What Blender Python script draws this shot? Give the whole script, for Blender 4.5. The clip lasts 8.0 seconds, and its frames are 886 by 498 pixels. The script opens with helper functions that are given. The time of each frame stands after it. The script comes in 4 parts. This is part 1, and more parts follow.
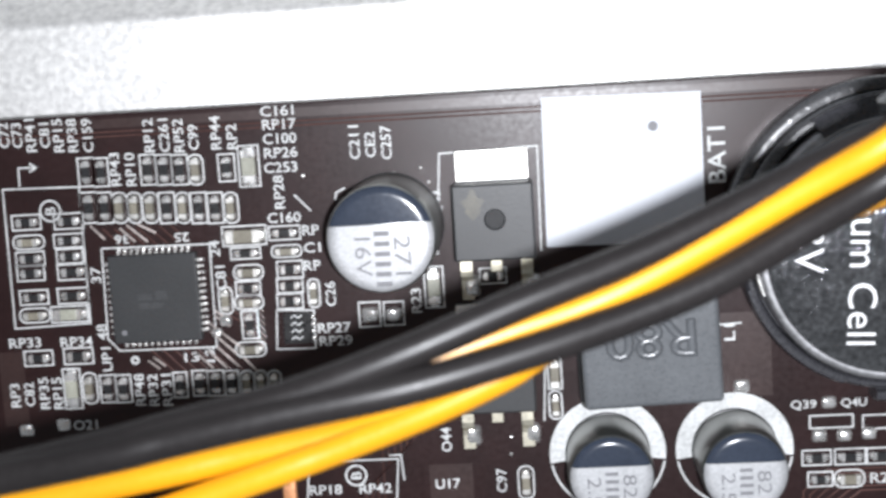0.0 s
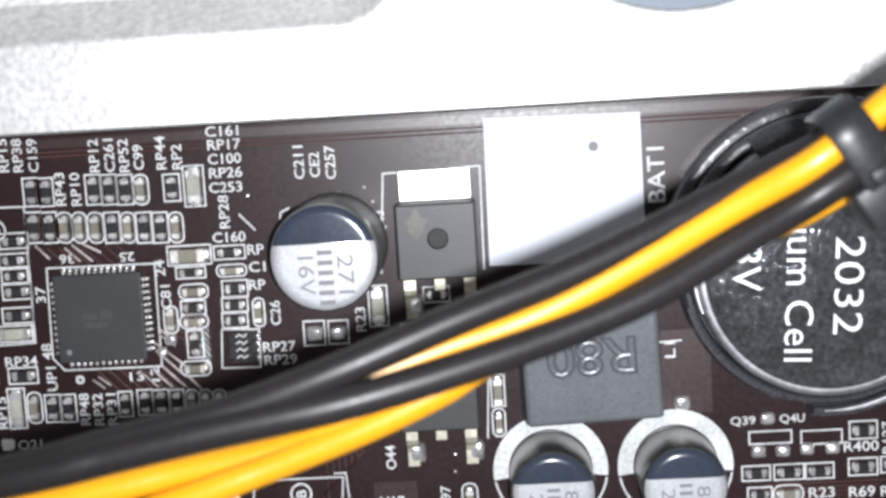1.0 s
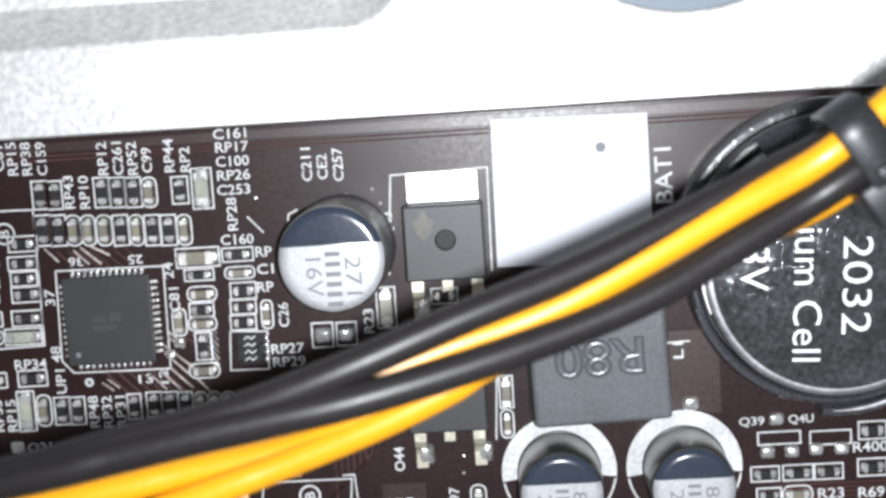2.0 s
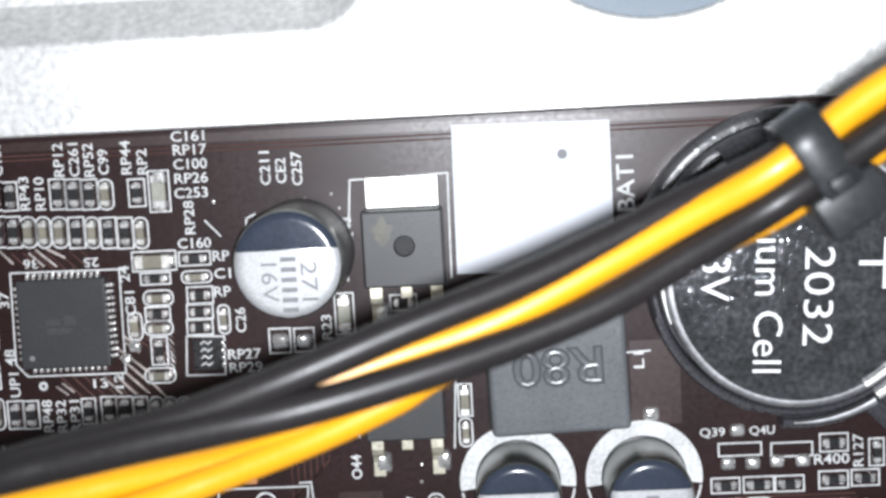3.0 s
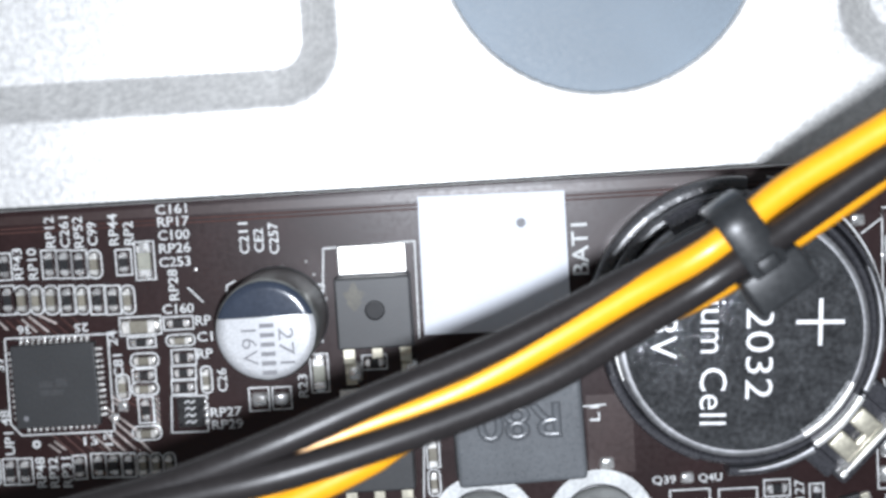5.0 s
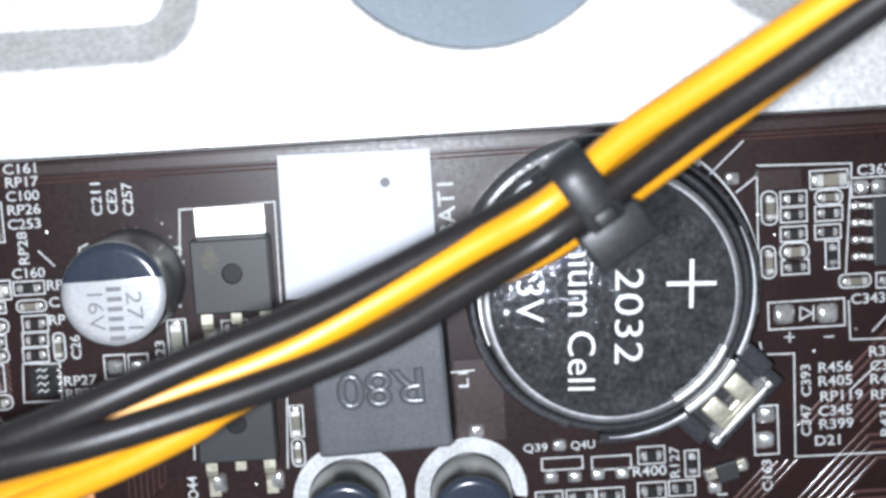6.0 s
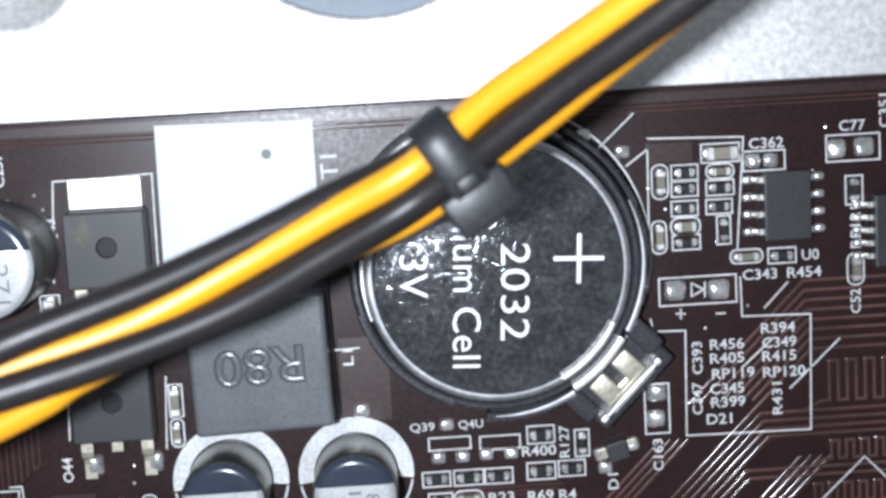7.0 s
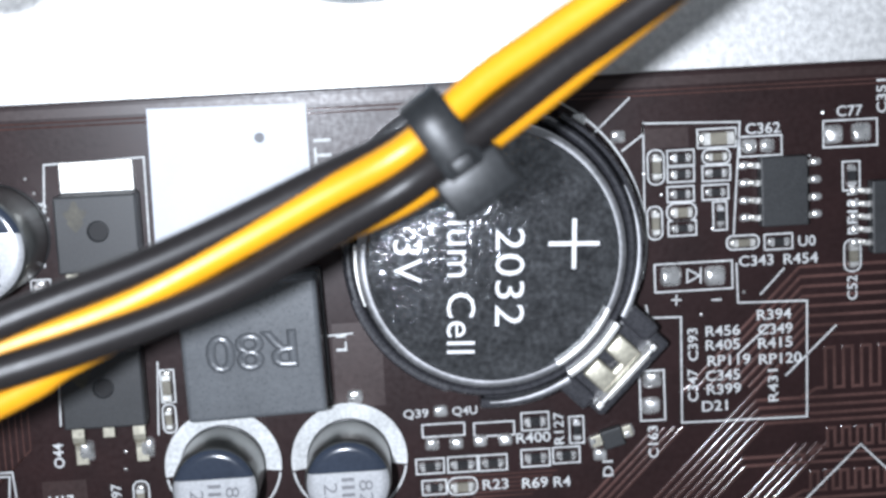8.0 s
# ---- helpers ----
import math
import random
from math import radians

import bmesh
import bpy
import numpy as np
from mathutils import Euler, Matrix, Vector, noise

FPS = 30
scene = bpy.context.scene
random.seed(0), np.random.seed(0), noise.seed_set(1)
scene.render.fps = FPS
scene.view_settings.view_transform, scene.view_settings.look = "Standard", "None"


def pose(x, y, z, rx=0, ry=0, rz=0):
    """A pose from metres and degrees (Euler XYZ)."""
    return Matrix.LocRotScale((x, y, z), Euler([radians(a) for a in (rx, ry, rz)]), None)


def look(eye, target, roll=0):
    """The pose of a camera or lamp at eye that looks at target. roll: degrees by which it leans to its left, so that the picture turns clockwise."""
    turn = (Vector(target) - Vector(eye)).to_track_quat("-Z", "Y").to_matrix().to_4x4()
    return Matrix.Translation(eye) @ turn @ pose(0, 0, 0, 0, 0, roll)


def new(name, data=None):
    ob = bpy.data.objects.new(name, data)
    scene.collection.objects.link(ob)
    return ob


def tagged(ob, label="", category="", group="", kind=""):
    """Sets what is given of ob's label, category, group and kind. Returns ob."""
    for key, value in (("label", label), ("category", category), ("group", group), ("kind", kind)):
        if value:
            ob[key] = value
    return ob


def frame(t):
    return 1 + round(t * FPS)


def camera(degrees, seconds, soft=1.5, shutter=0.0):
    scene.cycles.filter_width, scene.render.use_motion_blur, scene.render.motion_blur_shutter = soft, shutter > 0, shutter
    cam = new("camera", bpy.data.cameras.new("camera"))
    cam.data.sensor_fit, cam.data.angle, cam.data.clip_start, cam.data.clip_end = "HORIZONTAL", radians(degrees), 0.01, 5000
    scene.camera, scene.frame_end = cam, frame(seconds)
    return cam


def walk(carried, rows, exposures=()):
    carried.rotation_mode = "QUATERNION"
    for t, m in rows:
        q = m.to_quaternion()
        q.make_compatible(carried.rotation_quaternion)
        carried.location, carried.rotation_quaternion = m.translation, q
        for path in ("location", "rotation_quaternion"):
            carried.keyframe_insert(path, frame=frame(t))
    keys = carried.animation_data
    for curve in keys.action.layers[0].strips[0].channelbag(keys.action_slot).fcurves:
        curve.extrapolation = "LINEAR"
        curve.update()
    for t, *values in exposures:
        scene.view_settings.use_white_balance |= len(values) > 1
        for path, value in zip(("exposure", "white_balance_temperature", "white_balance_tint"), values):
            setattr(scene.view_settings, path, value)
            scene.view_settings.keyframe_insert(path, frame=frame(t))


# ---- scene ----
# ---- camera ----
cam = camera(34.18, 8.0, soft=3.0, shutter=0.25)
# focused on the board, so that the wires close to the lens are soft
cam.data.dof.use_dof, cam.data.dof.focus_distance, cam.data.dof.aperture_fstop = True, 0.109, 48
walk(cam, [
    (0, pose(0.00777, 0.00845, 0.10908, -8.565, 3.663, -3.577)),
    (0.5, pose(0.01001, 0.00931, 0.10904, -8.846, 2.097, -3.605)),
    (1, pose(0.00919, 0.00819, 0.11013, -7.630, 2.138, -3.456)),
    (1.5, pose(0.01079, 0.00897, 0.11092, -7.624, 2.488, -3.601)),
    (2, pose(0.00938, 0.00770, 0.11030, -7.328, 2.526, -3.711)),
    (2.2, pose(0.01256, 0.00801, 0.10999, -7.333, 2.549, -3.664)),
    (3.3, pose(0.01030, 0.00739, 0.10885, -7.105, 1.635, -2.926)),
    (3.5, pose(0.00771, 0.00697, 0.11057, -6.482, 0.474, -3.007)),
    (4, pose(0.00587, 0.00809, 0.11177, -6.459, -0.686, -2.415)),
    (4.2, pose(0.00666, 0.00851, 0.11217, -6.283, -0.064, -2.704)),
    (5.3, pose(0.01564, 0.01232, 0.11718, -6.256, 1.130, -3.710)),
    (5.5, pose(0.01769, 0.01143, 0.11543, -6.683, 0.748, -3.795)),
    (6, pose(0.02021, 0.00951, 0.11236, -7.133, -0.484, -3.520)),
    (6.5, pose(0.01863, 0.00749, 0.11082, -6.985, -1.546, -3.013)),
    (7, pose(0.02492, 0.00747, 0.10974, -7.436, -2.587, -3.150)),
    (7.5, pose(0.02478, 0.00640, 0.10866, -7.416, -2.502, -3.060)),
    (8, pose(0.02498, 0.00673, 0.10903, -7.706, -2.757, -2.963)),
], exposures=((0, 0.0, 6450, 11), (2.2, 0.0, 6420, 10), (4.2, -0.05, 6350, 10), (5.5, -0.13, 6150, 10), (6.5, -0.12, 6150, 10), (7, -0.12, 6050, 10), (8, -0.12, 6050, 10)))

# ---- world and lamp ----
world = bpy.data.worlds.new("room")
scene.world = world
world.use_nodes = True
world.node_tree.nodes["Background"].inputs["Color"].default_value = (0.9, 0.95, 1.0, 1)
world.node_tree.nodes["Background"].inputs["Strength"].default_value = 0.2

# the small white flash lamp beside the lens
flash = new("flash_lamp", bpy.data.lights.new("flash_lamp", "AREA"))
flash.data.shape = "DISK"
flash.data.size = 0.004
flash.data.energy = 0.225
flash.data.color = (0.925, 0.95, 0.995)
flash.matrix_world = look((0.0135, 0.0060, 0.113), (0.0145, 0.0050, 0.0))

M = 0.001  # the plan is in millimetres


# ---- materials ----
def material(name, color, rough=0.5, metal=0.0, grain=0.0, grain_scale=3000.0, stain=0.12, stain_scale=250.0, bump=0.0, spec=0.5, rough_var=0.1, vary=0.0):
    """Colour with fine grain and broader stains, uneven gloss and relief; scales in cells a metre."""
    m = bpy.data.materials.new(name)
    m.use_nodes = True
    nt = m.node_tree
    b = nt.nodes["Principled BSDF"]
    b.inputs["Metallic"].default_value = metal
    b.inputs["Specular IOR Level"].default_value = spec
    co = nt.nodes.new("ShaderNodeNewGeometry")
    fine = nt.nodes.new("ShaderNodeTexNoise")
    fine.inputs["Scale"].default_value = grain_scale
    fine.inputs["Detail"].default_value = 4
    wide = nt.nodes.new("ShaderNodeTexNoise")
    wide.inputs["Scale"].default_value = stain_scale
    wide.inputs["Detail"].default_value = 5
    for n in (fine, wide):
        nt.links.new(co.outputs["Position"], n.inputs["Vector"])

    def around(src, amount):
        r = nt.nodes.new("ShaderNodeMapRange")
        r.inputs["From Min"].default_value, r.inputs["From Max"].default_value = 0.3, 0.7
        r.inputs["To Min"].default_value, r.inputs["To Max"].default_value = 1 - amount, 1 + amount
        nt.links.new(src, r.inputs["Value"])
        return r.outputs["Result"]

    def times(a, c):
        n = nt.nodes.new("ShaderNodeMath")
        n.operation = "MULTIPLY"
        nt.links.new(a, n.inputs[0])
        nt.links.new(c, n.inputs[1])
        return n.outputs[0]

    factor = times(around(fine.outputs["Fac"], grain), around(wide.outputs["Fac"], stain))
    if vary:
        info = nt.nodes.new("ShaderNodeObjectInfo")
        r = nt.nodes.new("ShaderNodeMapRange")
        r.inputs["To Min"].default_value, r.inputs["To Max"].default_value = 1 - vary, 1 + vary
        nt.links.new(info.outputs["Random"], r.inputs["Value"])
        factor = times(factor, r.outputs["Result"])
    mix = nt.nodes.new("ShaderNodeVectorMath")
    mix.operation = "SCALE"
    mix.inputs[0].default_value = color
    nt.links.new(factor, mix.inputs["Scale"])
    nt.links.new(mix.outputs["Vector"], b.inputs["Base Color"])
    r = nt.nodes.new("ShaderNodeMapRange")
    r.inputs["To Min"].default_value, r.inputs["To Max"].default_value = max(0.02, rough - rough_var), min(1, rough + rough_var)
    nt.links.new(fine.outputs["Fac"], r.inputs["Value"])
    nt.links.new(r.outputs["Result"], b.inputs["Roughness"])
    if bump:
        n = nt.nodes.new("ShaderNodeBump")
        n.inputs["Strength"].default_value = bump
        n.inputs["Distance"].default_value = 0.00005
        nt.links.new(fine.outputs["Fac"], n.inputs["Height"])
        nt.links.new(n.outputs["Normal"], b.inputs["Normal"])
    return m


PCB = material("solder_mask", (0.0185, 0.0074, 0.0074), 0.36, grain=0.1, stain=0.2, bump=0.01, grain_scale=2500, spec=0.3)
POUR = material("solder_mask_over_copper", (0.03, 0.0145, 0.013), 0.38, grain=0.12, stain=0.15, bump=0.03, grain_scale=2500)
TRACE = material("covered_trace", (0.078, 0.040, 0.035), 0.12, grain=0.15, stain=0.35, stain_scale=180, spec=0.5, rough_var=0.03)
SILK = material("white_print", (0.56, 0.57, 0.565), 0.6, grain=0.2, stain=0.15, grain_scale=3500)
SOLDER = material("solder", (0.86, 0.85, 0.83), 0.28, 0.84, grain=0.25, bump=1.0, grain_scale=1300, stain=0.25, stain_scale=600)
TIN = material("tinned_metal", (0.78, 0.77, 0.73), 0.36, 0.8, grain=0.12, bump=0.2)
DULLTIN = material("dull_tin", (0.55, 0.52, 0.42), 0.4, 0.7, grain=0.15, bump=0.2)
BLACKCHIP = material("black_glaze", (0.02, 0.02, 0.021), 0.3, grain=0.2)
CERAMIC = material("tan_ceramic", (0.175, 0.16, 0.125), 0.45, grain=0.12, vary=0.2)
GREYCER = material("grey_ceramic", (0.30, 0.30, 0.25), 0.45, grain=0.12, vary=0.15)
MOULD = material("moulded_plastic", (0.027, 0.028, 0.0295), 0.46, grain=0.2, stain=0.12, bump=0.1, grain_scale=6000)
FAINT = material("worn_ink", (0.036, 0.037, 0.039), 0.5, grain=0.15)
FLUX = material("flux_residue", (0.05, 0.045, 0.03), 0.4, grain=0.2, stain=0.4, stain_scale=900)
DIMPLE = material("smooth_moulding", (0.013, 0.013, 0.014), 0.5, grain=0.1, spec=0.25)
FERRITE = material("ferrite", (0.098, 0.104, 0.111), 0.3, grain=0.08, stain=0.12, bump=0.02, grain_scale=5000)
ALU = material("aluminium_can", (0.3, 0.305, 0.29), 0.33, 0.95, grain=0.06, stain=0.15, rough_var=0.06)
CANTOP = material("printed_can_top", (0.42, 0.425, 0.435), 0.5, 0.3, grain=0.14, stain=0.06, bump=0.2, grain_scale=5000)
NAVY = material("navy_print", (0.03, 0.038, 0.056), 0.2, grain=0.1, rough_var=0.04)
GREYINK = material("grey_ink", (0.17, 0.17, 0.18), 0.6, grain=0.1)
STEEL = material("coin_cell_steel", (0.25, 0.255, 0.265), 0.125, 0.92, grain=0.4, stain=0.3, stain_scale=500, grain_scale=2300, rough_var=0.03)


def scuffs(m, scale, low, high, depth):
    """Sparse small dents and scratches that glint: relief only."""
    nt = m.node_tree
    co = nt.nodes.new("ShaderNodeNewGeometry")
    n = nt.nodes.new("ShaderNodeTexNoise")
    n.inputs["Scale"].default_value = scale
    n.inputs["Detail"].default_value = 3
    n.inputs["Distortion"].default_value = 1.2
    r = nt.nodes.new("ShaderNodeMapRange")
    r.inputs["From Min"].default_value, r.inputs["From Max"].default_value = low, high
    b = nt.nodes.new("ShaderNodeBump")
    b.inputs["Strength"].default_value = 1.0
    b.inputs["Distance"].default_value = depth
    nt.links.new(co.outputs["Position"], n.inputs["Vector"])
    nt.links.new(n.outputs["Fac"], r.inputs["Value"])
    nt.links.new(r.outputs["Result"], b.inputs["Height"])
    nt.links.new(b.outputs["Normal"], nt.nodes["Principled BSDF"].inputs["Normal"])


scuffs(STEEL, 2300, 0.52, 0.78, 0.000012)
RIM = material("polished_rim", (0.36, 0.36, 0.37), 0.5, 0.85, grain=0.15, stain=0.25, stain_scale=400)
CLIP = material("bright_clip_steel", (0.86, 0.85, 0.82), 0.42, 0.7, grain=0.12, stain=0.15, stain_scale=700)
ETCH = material("etched_mark", (0.86, 0.86, 0.86), 0.6, 0.2, grain=0.08)
GLOSSY = material("glossy_black_plastic", (0.06, 0.06, 0.063), 0.28, grain=0.1, rough_var=0.04)
scuffs(GLOSSY, 700, 0.45, 0.72, 0.00002)
HOLDER = material("black_plastic", (0.038, 0.038, 0.043), 0.28, grain=0.15, bump=0.1)
NYLON = material("black_nylon", (0.016, 0.017, 0.018), 0.36, grain=0.15, bump=0.15, spec=0.22)
YELLOW = material("yellow_pvc", (0.64, 0.285, 0.006), 0.38, grain=0.04, stain=0.07, stain_scale=120)
BLACKPVC = material("black_pvc", (0.0145, 0.0128, 0.0128), 0.38, spec=0.3, grain=0.1, stain=0.2, stain_scale=120)
PAPER = material("white_paper", (0.59, 0.61, 0.655), 0.6, grain=0.02, stain=0.03)
GALV = material("galvanised_steel", (0.85, 0.843, 0.825), 0.48, 0.6, grain=0.14, stain=0.06, bump=0.5, grain_scale=1700)
GREYPLATE = material("grey_plate", (0.2, 0.245, 0.29), 0.5, grain=0.06, stain=0.1, stain_scale=60)
# pale colour for painted glints on the mask-covered traces
TRACE_GLINT = material("painted_trace_glint", (0.36, 0.32, 0.3), 0.45, 0.4, grain=0.2, stain=0.5, stain_scale=500)
COPPER = material("bare_copper", (0.85, 0.40, 0.2), 0.4, 0.6, grain=0.1)


# ---- mesh helpers ----
def link(name, me, parent=None, label="", at=None):
    ob = new(name, me)
    if parent is not None:
        ob.parent = parent
    if at is not None:
        ob.matrix_basis = at
    if label:
        ob["label"] = label
    return ob


def mesh_of(name, bm, mat, smooth=False):
    me = bpy.data.meshes.new(name)
    bmesh.ops.scale(bm, vec=(M, M, M), verts=bm.verts)
    bm.to_mesh(me)
    bm.free()
    me.materials.append(mat)
    if smooth:
        me.polygons.foreach_set("use_smooth", [True] * len(me.polygons))
        me.set_sharp_from_angle(angle=radians(40))
    return me


def part(name, bm, mat, parent=None, label="", at=None, smooth=False):
    return link(name, mesh_of(name, bm, mat, smooth), parent, label, at)


def mm(x, y, z=0.0, turn=0.0):
    return pose(x * M, y * M, z * M, 0, 0, turn)


def thing(name, x, y, z, label, category, group="", turn=0.0):
    ob = new(name)
    ob.empty_display_size = 0.002
    ob.matrix_basis = mm(x, y, z, turn)
    return tagged(ob, label, category, group)


def block(x0, y0, z0, x1, y1, z1, bevel=0.0, bm=None, segments=2):
    bm = bm or bmesh.new()
    made = bmesh.ops.create_cube(bm, size=1.0)["verts"]
    for v in made:
        v.co = Vector(((x0 + x1) / 2 + v.co.x * (x1 - x0), (y0 + y1) / 2 + v.co.y * (y1 - y0), (z0 + z1) / 2 + v.co.z * (z1 - z0)))
    if bevel:
        edges = list({e for v in made for e in v.link_edges})
        bmesh.ops.bevel(bm, geom=edges, offset=bevel, segments=segments, profile=0.5, affect="EDGES")
    return bm


def lathe(profile, n=56, bm=None, x=0.0, y=0.0, a0=0.0, a1=360.0):
    """A turned solid or band from (radius, height) points, round z."""
    bm = bm or bmesh.new()
    full = a1 - a0 >= 359.9
    count = n if full else n + 1
    rings = []
    for k in range(count):
        a = radians(a0 + (a1 - a0) * k / n)
        rings.append([bm.verts.new((x + r * math.cos(a), y + r * math.sin(a), z)) for r, z in profile])
    for k in range(n):
        p, q = rings[k], rings[(k + 1) % count]
        for i in range(len(profile) - 1):
            bm.faces.new((p[i], q[i], q[i + 1], p[i + 1]))
    if not full and len(profile) > 3:
        bm.faces.new(rings[0])
        bm.faces.new(rings[-1])
    bmesh.ops.remove_doubles(bm, verts=bm.verts, dist=1e-5)
    bmesh.ops.recalc_face_normals(bm, faces=bm.faces)
    return bm


def strip(points, width, z, bm=None, closed=False):
    """A flat printed line along points, mitred at the corners."""
    bm = bm or bmesh.new()
    pts = [Vector((p[0], p[1])) for p in points]
    n = len(pts)
    left, right = [], []
    for i, p in enumerate(pts):
        before = pts[i - 1] if (i or closed) else None
        after = pts[(i + 1) % n] if (i < n - 1 or closed) else None
        d0 = (p - before).normalized() if before is not None else (after - p).normalized()
        d1 = (after - p).normalized() if after is not None else d0
        n0, n1 = Vector((-d0.y, d0.x)), Vector((-d1.y, d1.x))
        mitre = (n0 + n1).normalized()
        off = mitre * (width / 2 / max(0.4, mitre.dot(n0)))
        left.append(bm.verts.new((p.x + off.x, p.y + off.y, z)))
        right.append(bm.verts.new((p.x - off.x, p.y - off.y, z)))
    for i in range(n if closed else n - 1):
        j = (i + 1) % n
        bm.faces.new((right[i], right[j], left[j], left[i]))
    return bm


def sweep(points, radius, n=16, bm=None, steps=7, flat=1.0):
    """A round cable along a smooth line through the points."""
    bm = bm or bmesh.new()
    pts = [Vector(p) for p in points]
    ext = [pts[0] * 2 - pts[1], *pts, pts[-1] * 2 - pts[-2]]
    path = []
    for i in range(1, len(ext) - 2):
        p0, p1, p2, p3 = ext[i - 1:i + 3]
        for k in range(steps):
            t = k / steps
            path.append(0.5 * (2 * p1 + (p2 - p0) * t + (2 * p0 - 5 * p1 + 4 * p2 - p3) * t * t + (3 * p1 - p0 - 3 * p2 + p3) * t ** 3))
    path.append(pts[-1])
    rings = []
    for i, p in enumerate(path):
        d = (path[min(i + 1, len(path) - 1)] - path[max(i - 1, 0)]).normalized()
        side = d.cross(Vector((0, 0, 1))).normalized()
        up = side.cross(d)
        rings.append([bm.verts.new(p + side * radius * math.cos(6.28319 * k / n) + up * radius * flat * math.sin(6.28319 * k / n)) for k in range(n)])
    for a, b in zip(rings, rings[1:]):
        for k in range(n):
            bm.faces.new((a[k], a[(k + 1) % n], b[(k + 1) % n], b[k]))
    bm.faces.new(rings[0])
    bm.faces.new(rings[-1])
    bmesh.ops.recalc_face_normals(bm, faces=bm.faces)
    return bm


def dome(rx, ry, h, bm=None, x=0.0, y=0.0, z=0.0):
    bm = bm or bmesh.new()
    made = bmesh.ops.create_uvsphere(bm, u_segments=12, v_segments=6, radius=1.0)["verts"]
    for v in made:
        c, s = v.co.x, v.co.y
        v.co = Vector((x + math.copysign(abs(c) ** 0.72, c) * rx, y + math.copysign(abs(s) ** 0.72, s) * ry, z + max(0.0, v.co.z) ** 0.8 * h))
    return bm


def mound(rx, ry, h, x=0.0, y=0.0, k=0):
    """A low uneven blob of solder with facets, on a squarish pad."""
    bm = bmesh.new()
    rings = []
    for f, z in ((1.0, 0.0), (0.93, 0.3), (0.66, 0.72), (0.3, 0.95)):
        lean = (1 - f) * 0.5
        ring = []
        for i in range(10):
            a = 0.628319 * i + 0.3 * math.sin(k)
            c, d = math.cos(a), math.sin(a)
            wob = 1 + 0.16 * (1 - f) * math.sin(3.1 * i + 2.3 * k)
            ring.append(bm.verts.new((x + rx * (math.copysign(abs(c) ** 0.45, c) * f * wob + lean * math.sin(1.7 * k)),
                                      y + ry * (math.copysign(abs(d) ** 0.45, d) * f * wob + lean * math.cos(2.9 * k)), z * h)))
        rings.append(ring)
    for p, q in zip(rings, rings[1:]):
        for i in range(10):
            bm.faces.new((p[i], p[(i + 1) % 10], q[(i + 1) % 10], q[i]))
    bm.faces.new(rings[-1])
    return bm


TEXTS = {}


def letters(text, height, width, depth, mat, soft=0.0, bold=0.026, steps=1):
    """A mesh of the text, centred, with capitals of that height and the whole of that width."""
    key = (text, round(height, 2), round(width, 2), depth, mat.name)
    if key not in TEXTS:
        cu = bpy.data.curves.new("text", "FONT")
        cu.body, cu.size, cu.offset, cu.resolution_u = text, 1.0, bold, 3
        cu.extrude, cu.bevel_depth, cu.bevel_resolution = 0.001, soft, steps
        ob = bpy.data.objects.new("text", cu)
        scene.collection.objects.link(ob)
        bpy.context.view_layer.update()
        me = bpy.data.meshes.new_from_object(ob.evaluated_get(bpy.context.evaluated_depsgraph_get()))
        bpy.data.objects.remove(ob)
        bpy.data.curves.remove(cu)
        xs, ys = [v.co.x for v in me.vertices], [v.co.y for v in me.vertices]
        cu_top = max(v.co.z for v in me.vertices)
        x0, x1, y0, y1 = min(xs), max(xs), min(ys), max(ys)
        for v in me.vertices:
            v.co = Vector(((v.co.x - (x0 + x1) / 2) / (x1 - x0) * width, (v.co.y - (y0 + y1) / 2) / (y1 - y0) * height, depth * (v.co.z + cu_top) / (2 * cu_top))) * M
        me.materials.clear()
        me.materials.append(mat)
        me.name = "text"
        TEXTS[key] = me
    return TEXTS[key]


# ---- the board and the case behind it ----
EDGE = 4.3
board = thing("circuit_board", 0, 0, 0, "dark brown printed circuit board with white lettering and traces", "circuit board")
part("board_panel", block(-95, -70, -1.6, 120, EDGE, 0.0, 0.12), PCB, board)


def rounded(x0, y0, x1, y1, r, n=8):
    pts = []
    for cx, cy, a in ((x1 - r, y1 - r, 0), (x0 + r, y1 - r, 90), (x0 + r, y0 + r, 180), (x1 - r, y0 + r, 270)):
        pts += [(cx + r * math.cos(radians(a + 90 * k / n)), cy + r * math.sin(radians(a + 90 * k / n))) for k in range(n + 1)]
    return pts


def circle(cx, cy, r, n=64):
    return [(cx + r * math.cos(6.28319 * k / n), cy + r * math.sin(6.28319 * k / n)) for k in range(n)]


def pressed_panel(outer, shapes, z):
    """A sheet with pressed recesses: each shape is a function of the inset, with rows of (inset, drop)."""
    bm = bmesh.new()
    edges, loops = [], []
    for loop in (outer, *(f(0.0) for f, _ in shapes)):
        vs = [bm.verts.new((x, y, z)) for x, y in loop]
        loops.append(vs)
        edges += [bm.edges.new((vs[i], vs[(i + 1) % len(vs)])) for i in range(len(vs))]
    bmesh.ops.triangle_fill(bm, use_beauty=True, use_dissolve=False, edges=edges)
    for last, (f, rows) in zip(loops[1:], shapes):
        for inset, drop in rows:
            ring = [bm.verts.new((x, y, z - drop)) for x, y in f(inset)]
            for i in range(len(ring)):
                j = (i + 1) % len(ring)
                bm.faces.new((last[i], last[j], ring[j], ring[i]))
            last = ring
        if rows is not HOLE:
            bm.faces.new(last)
    bmesh.ops.recalc_face_normals(bm, faces=bm.faces)
    return bm


